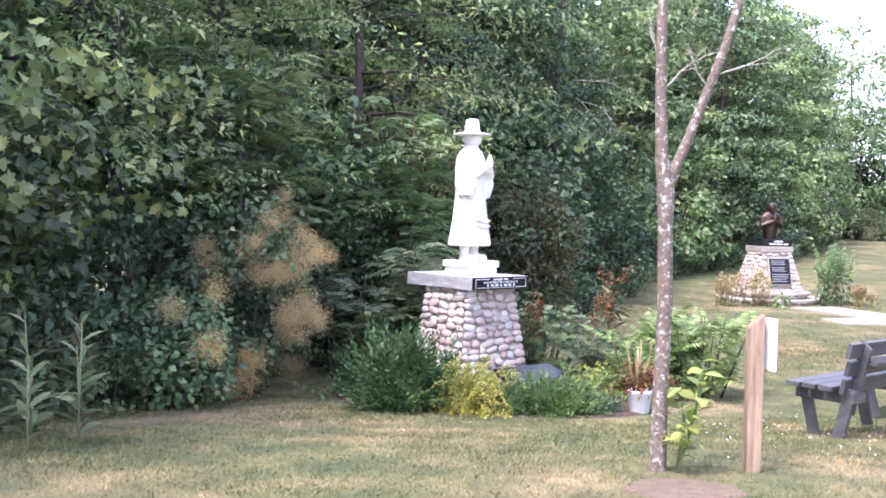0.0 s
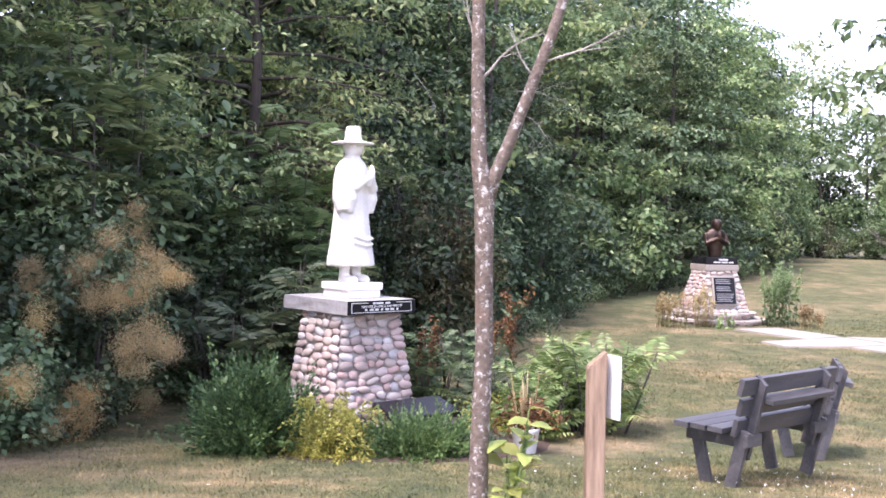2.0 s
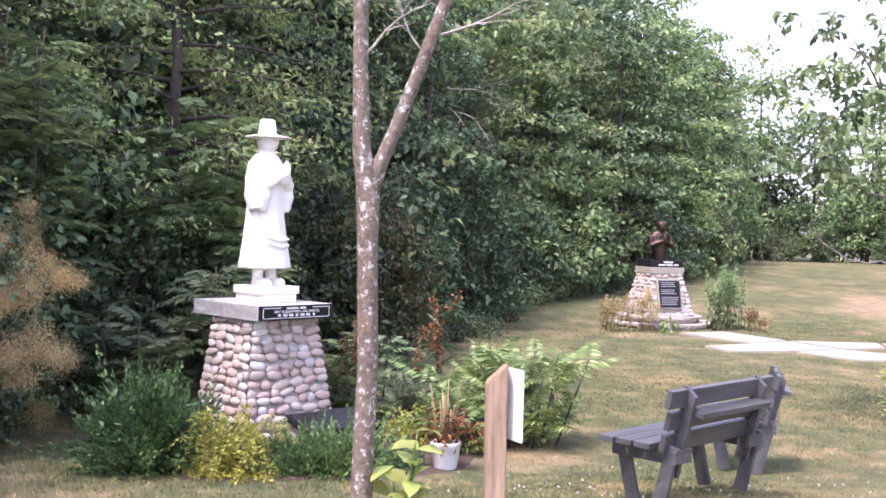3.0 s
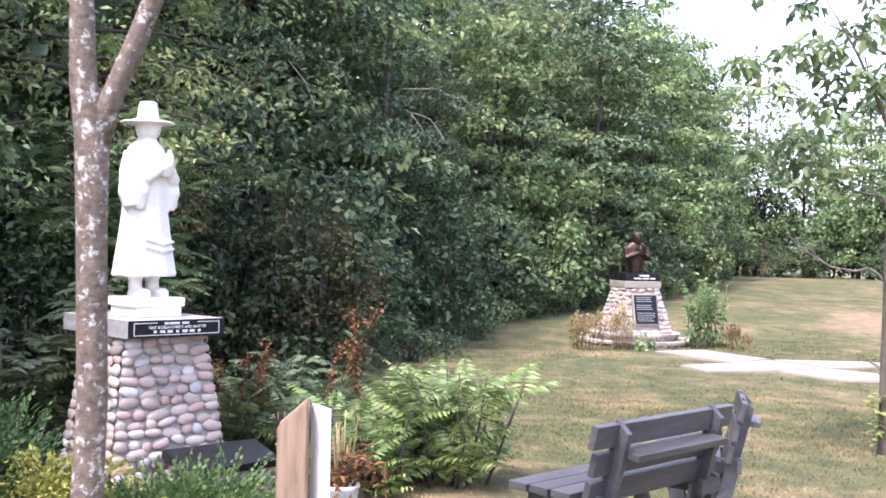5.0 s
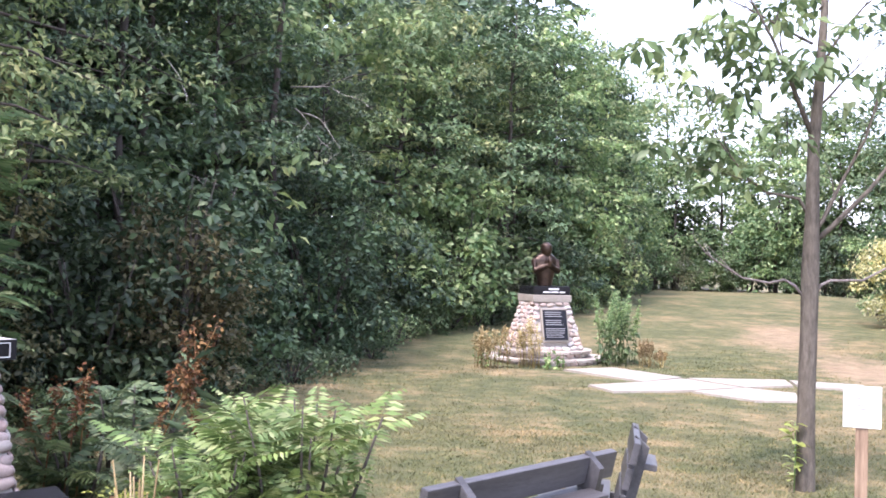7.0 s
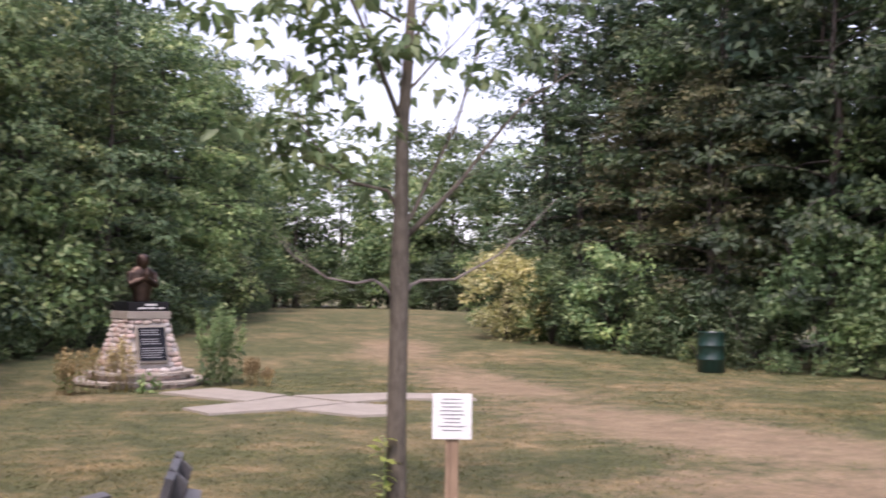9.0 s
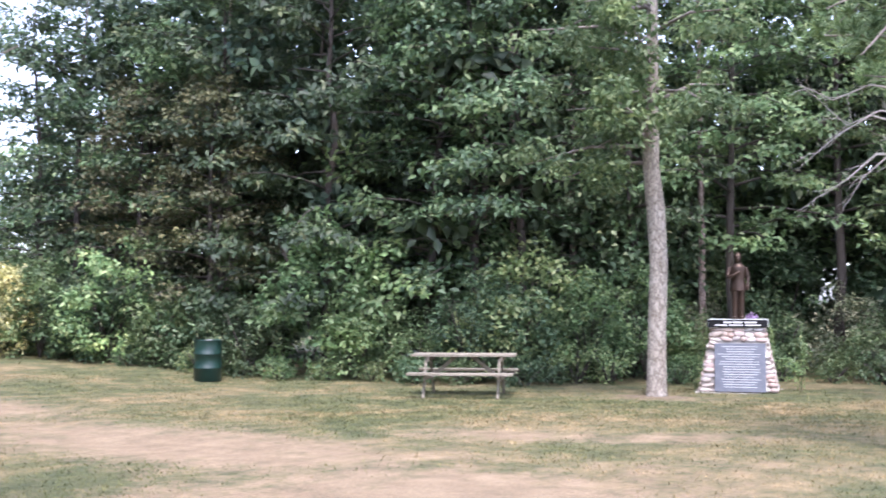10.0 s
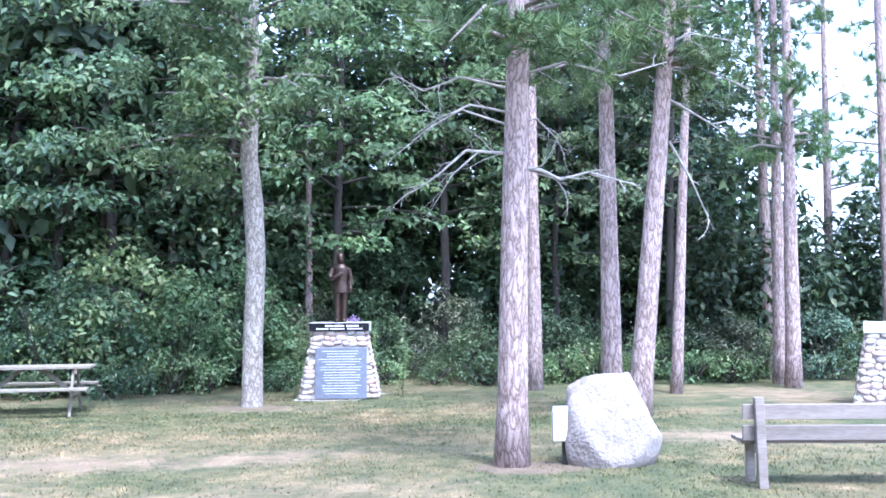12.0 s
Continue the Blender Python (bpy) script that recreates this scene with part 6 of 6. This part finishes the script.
def frond_shrub(name, x, y, height, spread, count, length, mat, label, category, seed, pairs=9, stems=9, leaflet=0.27, width=0.3, arch=0.5, low=0.45):
    n = np.random.RandomState(seed)
    ob = thing(name, pose(x, y, gz(x, y) - 0.01), label, category)
    sk, pos, way = Skin(), [], []
    for k in range(stems):
        a, r = n.uniform(0, 6.28), spread * math.sqrt(n.uniform(0.02, 1)) * 0.75
        hh = height * n.uniform(0.5, 0.95) * (1 - 0.25 * r / spread)
        tip = Vector((r * math.cos(a), r * math.sin(a), hh))
        root = Vector((r * 0.5 * math.cos(a), r * 0.5 * math.sin(a), -0.04))
        sk.add(tube([root, root.lerp(tip, 0.5) + Vector((0.02, 0.01, 0.05)), tip], [0.014, 0.011, 0.006], 6))
        for q in range(count // stems):
            u = n.uniform(low, 1.0)
            b = n.uniform(0, 6.28)
            pos.append(tuple(root.lerp(tip, u)))
            way.append((math.cos(b), math.sin(b), n.uniform(0.25, 1.1)))
    part("stem", sk.mesh("stem"), BARK_DARK, ob)
    v, t = fronds(np.array(pos), np.array(way), length, n, pairs, leaflet, width, arch)
    v[:, 2] = np.maximum(v[:, 2], 0.01)
    part("frond", fast_mesh("frond", v, t), mat, ob, "long feathered leaves")
    return ob


frond_shrub("sumac", 2.75, 12.75, 1.15, 0.85, 230, 0.46, LEAF_FERNY, "light green feathery shrub at the end of the bed", "sumac", 71, 9, 16, 0.30, 0.25, 0.22, 0.1)
frond_shrub("sumac", 2.15, 12.4, 0.85, 0.55, 140, 0.40, LEAF_FERNY, "light green feathery shrub at the end of the bed", "sumac", 77, 9, 12, 0.30, 0.25, 0.22, 0.1)
frond_shrub("sumac", -0.55, 14.4, 1.95, 0.85, 170, 0.62, LEAF_SUMAC, "tall sumac with feathered leaves behind the statue", "sumac", 72, 10, 14)
frond_shrub("sumac", -1.35, 13.6, 1.7, 0.8, 130, 0.60, LEAF_SUMAC, "tall sumac with feathered leaves behind the statue", "sumac", 73, 10, 12)
frond_shrub("sumac", -1.3, 16.2, 4.4, 1.3, 300, 0.75, LEAF_MID, "tall sumac with feathered leaves behind the statue", "sumac", 74, 11, 18)
frond_shrub("sumac", -2.6, 13.0, 4.8, 1.3, 320, 0.75, LEAF_MID, "tall dark sumac at the edge of the wood", "sumac", 75, 11, 18)
frond_shrub("sumac", 1.75, 13.45, 0.75, 0.5, 110, 0.38, LEAF_SUMAC, "green feathery shrub behind the flower bed", "sumac", 78, 9, 12, 0.30, 0.28, 0.3, 0.1)
frond_shrub("sumac", 1.0, 14.0, 0.85, 0.6, 120, 0.40, LEAF_MID, "green feathery shrub behind the pedestal", "sumac", 79, 9, 12, 0.30, 0.28, 0.3, 0.1)
frond_shrub("sumac", 1.2, 14.6, 1.0, 0.8, 120, 0.42, LEAF_SUMAC, "green feathery shrub behind the pedestal", "sumac", 76, 9, 12)


def sprig_shrub(name, x, y, rx, ry, height, mat, label, category, seed, sprigs, per, leaf, droop=0.0, width=0.28, turn=0.0, reach=0.34, rise=0.35, brush=0.035):
    """An evergreen of many tapering feathery sprigs that point outwards."""
    n = np.random.RandomState(seed)
    ob = thing(name, pose(x, y, gz(x, y) - 0.01, 0, 0, turn), label, category)
    d = unit(n.normal(0, 1, (sprigs, 3)))
    d[:, 2] = np.abs(d[:, 2])
    lob = 0.72 + 0.85 * np.array([noise.noise(Vector(q) * 3.4 + Vector((seed, 0, 0))) for q in d])[:, None]
    root = d * np.array([rx, ry, height]) * lob * n.uniform(0.3, 0.8, (sprigs, 1))
    way = unit(d * (1, 1, 0.8) + (0, 0, rise - droop) + n.normal(0, 0.4, (sprigs, 3)))
    ln = reach * (rx + ry + height) / 1.5 * n.uniform(0.55, 1.35, (sprigs, 1)) ** 1.3
    u = np.tile(np.linspace(0.0, 1, per), sprigs)[:, None]
    pos = np.repeat(root, per, 0) + np.repeat(way * ln, per, 0) * u
    pos[:, 2] -= droop * 0.32 * u[:, 0] ** 2
    pos += n.normal(0, 1, pos.shape) * brush * 0.35 * (1.05 - u)
    w = unit(np.repeat(way, per, 0) - np.array([0, 0, droop]) * u + n.normal(0, 0.42, pos.shape) * (1.15 - u))
    s = unit(np.cross(w, n.normal(0, 1, pos.shape)))
    size = leaf * (1.2 - 0.55 * u) * n.uniform(0.7, 1.3, pos[:, :1].shape)
    v = np.stack([pos, pos + w * size * 0.5 - s * size * width, pos + w * size, pos + w * size * 0.5 + s * size * width], 1).reshape(-1, 3)
    v[:, 2] = np.maximum(v[:, 2], 0.01)
    b = np.arange(len(pos))[:, None] * 4
    part("foliage", fast_mesh("foliage", v, np.concatenate([b + [0, 1, 2], b + [0, 2, 3]])), mat, ob)
    sk = Skin()
    for k in range(9):
        q = Vector(tuple(root[k] * 0.9))
        sk.add(tube([(0, 0, -0.05), q * 0.5, q], [0.018, 0.012, 0.005], 5))
    part("stem", sk.mesh("stem"), BARK_DARK, ob)
    return ob


sprig_shrub("evergreen_shrub", -0.30, 10.65, 0.62, 0.58, 0.86, CEDAR, "rounded dark green evergreen shrub beside the pedestal", "evergreen shrub", 81, 430, 42, 0.050, 0.0, 0.27, 0, 0.27, 0.40, 0.12)
sprig_shrub("evergreen_shrub", -0.75, 11.9, 0.50, 0.48, 0.85, CEDAR, "dark green evergreen shrub beside the pedestal", "evergreen shrub", 85, 260, 36, 0.050, 0.0, 0.27, 0, 0.27, 0.40, 0.12)
sprig_shrub("golden_cypress", 0.31, 10.58, 0.54, 0.48, 0.72, LEAF_GOLD, "golden yellow threadleaf shrub before the pedestal", "golden shrub", 82, 640, 42, 0.030, 0.7, 0.27, 0, 0.18, 0.95, 0.08)
sprig_shrub("juniper", 1.02, 10.9, 0.80, 0.50, 0.27, JUNIPER, "low spreading green juniper in the flower bed", "juniper", 83, 460, 40, 0.042, 0.0, 0.30, 20, 0.27, 0.22, 0.10)
sprig_shrub("juniper", 1.55, 11.25, 0.34, 0.30, 0.18, LEAF_BLUE, "small blue-green juniper in the flower bed", "juniper", 84, 220, 18, 0.034, 0.0, 0.25, 0, 0.30, 0.3, 0.08)
sprig_shrub("golden_cypress", 1.75, 12.75, 0.40, 0.38, 0.45, LEAF_GOLD, "small yellow-green shrub in the flower bed", "golden shrub", 86, 260, 18, 0.036, 0.5, 0.24)


def smoke_bush(x, y, seed, height, spread, plumes, mat_share=0.55):
    n = np.random.RandomState(seed)
    ob = thing("smoke_bush", pose(x, y, gz(x, y)), "smoke bush with fuzzy tan plumes over round leaves", "smoke bush")
    c = crown_centres(n, 70, spread, height * 0.5, height * 0.5, shell=0.4)
    c[:, 2] = np.maximum(c[:, 2], 0.1)
    p, f = clump_points(n, c, n.uniform(0.2, 0.36, 70), 46, 0.7)
    p[:, 2] = np.maximum(p[:, 2], 0.02)
    v, t = leaves(p, f, 0.07, n, 0.3, 0.8)
    part("foliage", fast_mesh("foliage", v, t), LEAF_DARK, ob)
    d = unit(n.normal(0, 1, (plumes, 3)) + (0.5, -0.6, 0.1))
    pc = np.array([0, 0, height * 0.5]) + d * np.array([spread, spread, height * 0.5]) * 1.02
    pc[:, 2] = np.maximum(pc[:, 2], 0.2)
    # each plume is a few soft puffs strung outwards
    pc = np.repeat(pc, 4, 0) + n.normal(0, 0.05, (4 * plumes, 3)) + np.repeat(d, 4, 0) * n.uniform(-0.06, 0.12, (4 * plumes, 1))
    pts = np.repeat(pc, 480, 0) + n.normal(0, 1, (plumes * 1920, 3)) * np.repeat(n.uniform(0.042, 0.075, (4 * plumes, 1)), 480, 0)
    dd = unit(n.normal(0, 1, pts.shape))
    s = unit(np.cross(dd, n.normal(0, 1, pts.shape))) * 0.003
    v = np.stack([pts - s, pts + s, pts + dd * 0.022], 1).reshape(-1, 3)
    part("plume", fast_mesh("plume", v, np.arange(len(v)).reshape(-1, 3)), PLUME, ob, "fuzzy tan flower plumes")
    sk = Skin()
    for k in range(7):
        q = Vector(tuple(c[k] * 0.85))
        sk.add(tube([(0, 0, -0.05), q * 0.5 + Vector((0, 0, 0.1)), q], [0.022, 0.016, 0.006], 6))
    part("stem", sk.mesh("stem"), BARK_DARK, ob)


smoke_bush(-2.10, 11.6, 91, 2.25, 0.75, 22)
smoke_bush(-2.45, 10.2, 92, 1.2, 0.6, 5)


def stalk_weeds(name, x, y, seed, stems, height, spread, stem_mat, leaf_mat, label, category, leaf=0.14, each=7, width=0.3, heads=None, head_size=0.02, lean=0.3):
    """Upright weeds: stems with narrow leaves, and seed heads on top."""
    n = np.random.RandomState(seed)
    ob = thing(name, pose(x, y, gz(x, y)), label, category)
    sk, pos, way, hp = Skin(), [], [], []
    for k in range(stems):
        a, r = n.uniform(0, 6.28), spread * math.sqrt(n.uniform())
        b = Vector((r * math.cos(a), r * math.sin(a), -0.04))
        hh = height * n.uniform(0.6, 1.05)
        tip = b + Vector((lean * hh * n.uniform(-0.6, 0.6), lean * hh * n.uniform(-0.6, 0.6), hh))
        mid = b.lerp(tip, 0.5) + Vector((0, 0, 0.03))
        sk.add(tube([b, mid, tip], [0.007, 0.006, 0.003], 5))
        for q in range(each):
            u = 0.1 + 0.75 * (q + n.uniform()) / each
            pos.append(tuple(b.lerp(tip, u)))
            z = n.uniform(0, 6.28)
            way.append((math.cos(z), math.sin(z), 0.7))
        for q in range(110 if heads else 0):
            hp.append(tuple(b.lerp(tip, n.uniform(0.58, 1.03)) + Vector(tuple(n.normal(0, head_size, 3)))))
    part("stem", sk.mesh("stem"), stem_mat, ob)
    v, t = leaves(np.array(pos), np.array(way), leaf, n, 0.4, width, 0.1)
    v[:, 2] = np.maximum(v[:, 2], 0.01)
    part("leaf", fast_mesh("leaf", v, t), leaf_mat, ob)
    if heads:
        hp = np.array(hp)
        v, t = leaves(hp, np.tile((0, 0, 1.0), (len(hp), 1)), head_size * 1.8, n, 0.3, 0.6)
        part("seed_head", fast_mesh("seed_head", v, t), heads, ob)
    return ob


stalk_weeds("dock_weed", 1.05, 13.75, 101, 4, 1.4, 0.3, RUST, LEAF_SUMAC, "tall rust-brown dock stalks behind the bed", "dock", 0.22, 6, 0.2, RUST, 0.026, 0.6)
stalk_weeds("dock_weed", 1.75, 13.9, 102, 5, 1.4, 0.35, RUST, LEAF_SUMAC, "tall rust-brown dock stalks behind the bed", "dock", 0.24, 6, 0.2, RUST, 0.026, 0.9)


def milkweed(x, y, seed, stems):
    rng = random.Random(seed)
    for k in range(stems):
        px, py = x + rng.uniform(-0.35, 0.35), y + rng.uniform(-0.3, 0.3)
        ob = thing("milkweed", pose(px, py, gz(px, py)), "pale milkweed with long drooping leaves at the wood's edge", "milkweed", "milkweeds")
        hh = rng.uniform(0.55, 0.95)
        tip = Vector((rng.uniform(-0.08, 0.08), rng.uniform(-0.06, 0.06), hh))
        part("stem", Skin().add(tube([(0, 0, -0.04), tip * 0.5, tip], [0.008, 0.007, 0.004], 6)).mesh("stem"), LEAF_MILKWEED, ob)
        for q in range(13):
            u = 0.12 + 0.86 * q / 12
            leaf_at(ob, LONGLEAF, tip * u, q * 2.4 + rng.uniform(-0.4, 0.4), 0.7 - 0.5 * (1 - u) + rng.uniform(-0.2, 0.2), 0.26 * (1.15 - 0.6 * u), rng)


milkweed(-2.5, 7.3, 103, 6)
stalk_weeds("weed_clump", 5.6, 24.95, 104, 24, 0.75, 0.34, STRAW, LEAF_FERNY, "straw-coloured weeds beside the round steps", "weeds", 0.07, 6, 0.4, STRAW, 0.02)
stalk_weeds("weed_clump", 6.35, 25.25, 105, 20, 0.95, 0.25, STRAW, STRAW, "dry straw weeds growing on the round steps", "weeds", 0.06, 6, 0.4, STRAW, 0.018)
stalk_weeds("weed_clump", 6.75, 24.95, 106, 10, 0.4, 0.2, LEAF_FERNY, LEAF_FERNY, "green weeds growing before the round steps", "weeds", 0.10, 6, 0.5)
stalk_weeds("weed_clump", 8.15, 25.8, 107, 26, 1.4, 0.42, LEAF_MID, LEAF_MID, "tall green weeds with pale seed tops beside the round steps", "weeds", 0.13, 12, 0.45, LEAF_PALE, 0.025, 0.25)
stalk_weeds("weed_clump", 8.75, 25.6, 108, 18, 0.5, 0.28, STRAW, STRAW, "dry straw weeds beside the round steps", "weeds", 0.07, 6, 0.3, STRAW, 0.02)
stalk_weeds("weed_clump", 24.0, 16.75, 109, 9, 1.5, 0.9, LEAF_MID, LEAF_PALE, "tall pale weeds behind the bronze statue", "weeds", 0.1, 12, 0.4, LEAF_PALE, 0.02, 0.15)
stalk_weeds("weed_clump", 24.3, 15.2, 110, 7, 1.4, 0.5, LEAF_MID, LEAF_PALE, "tall pale weeds behind the bronze statue", "weeds", 0.1, 12, 0.4, LEAF_PALE, 0.02, 0.15)

# corner bush with sunlight put into its leaf colour
SUNLITBUSH = shrub_kind(42, 3.4, 1.5, LEAF_SUNLIT, 110, 44, 0.13, 0.4)
plant(SUNLITBUSH, 17.7, 33.2, "bush at the corner of the wood, coloured cream-yellow as if sunlit", "sunlit_bush", "bush", 0.82, 0, "golden bush")


# ---- grass ----
def grass_over(areas, mat, tall, seed, label):
    """Blades over soft-edged stretches of the lawn."""
    n = np.random.RandomState(seed)
    pts = []
    for cx, cy, rx, ry, count in areas:
        a, r = n.uniform(0, 6.28, count), n.uniform(0, 1, count) ** 0.5
        r = np.where(r > 0.6, 0.6 + (r - 0.6) * n.uniform(0.3, 1.6, count), r)
        pts.append(np.stack([cx + rx * r * np.cos(a), cy + ry * r * np.sin(a)], 1))
    p = np.concatenate(pts)
    keep = worn_at(p[:, 0], p[:, 1]) < n.uniform(0.05, 0.45, len(p))
    mx, my = (p[:, 0] - 0.55) / 1.9, (p[:, 1] - 11.9) / 1.6
    keep &= mx * mx + my * my > 1.0
    p = p[keep]
    m = len(p)
    dist = np.hypot(p[:, 0] - 3.5, p[:, 1] - 5.0)
    base = np.stack([p[:, 0], p[:, 1], ground_z(p[:, 0], p[:, 1]) - 0.004], 1)
    a = n.uniform(0, 6.28, m)
    h = tall * n.uniform(0.45, 1.15, m) * (1 + 0.3 * np.sin(p[:, 0] * 2.1) * np.cos(p[:, 1] * 1.7))
    w = (0.0022 + 0.00045 * dist)[:, None]
    s = np.stack([np.cos(a), np.sin(a), np.zeros(m)], 1) * w
    lean = n.normal(0, 0.6, (m, 2)) * h[:, None]
    tip = base + np.stack([lean[:, 0], lean[:, 1], h], 1)
    v = np.stack([base - s, base + s, tip], 1).reshape(-1, 3)
    tagged(part("grass", fast_mesh("grass", v, np.arange(3 * m).reshape(-1, 3)), mat), label, "grass", kind="stuff")


def build_grass():
    grass_over([(0.8, 8.6, 5.2, 3.6, 110000), (4.5, 13.0, 6.0, 6.0, 80000), (8.0, 20.0, 8.0, 7.5, 36000)], GRASS, 0.030, 77, "short green and tan summer grass")
    grass_over([(15.5, 13.0, 8.5, 7.5, 90000), (15.0, 23.0, 6.5, 7.0, 22000)], GRASS, 0.034, 78, "short dry tan summer grass")
    n = np.random.RandomState(79)
    # clover heads
    k = 200
    q = np.stack([n.normal(4.2, 1.3, k), n.normal(9.6, 1.2, k)], 1)
    c = np.stack([q[:, 0], q[:, 1], ground_z(q[:, 0], q[:, 1]) + 0.045], 1)
    lv, lt = leaves(np.repeat(c, 4, 0) + n.normal(0, 0.004, (4 * k, 3)), np.tile((0, 0, 1.0), (4 * k, 1)), 0.010, n, 0, 0.9)
    tagged(part("clover_flowers", fast_mesh("clover_flowers", lv, lt), PAINTED), "tiny white clover flowers in the grass", "clover", kind="stuff")


build_grass()
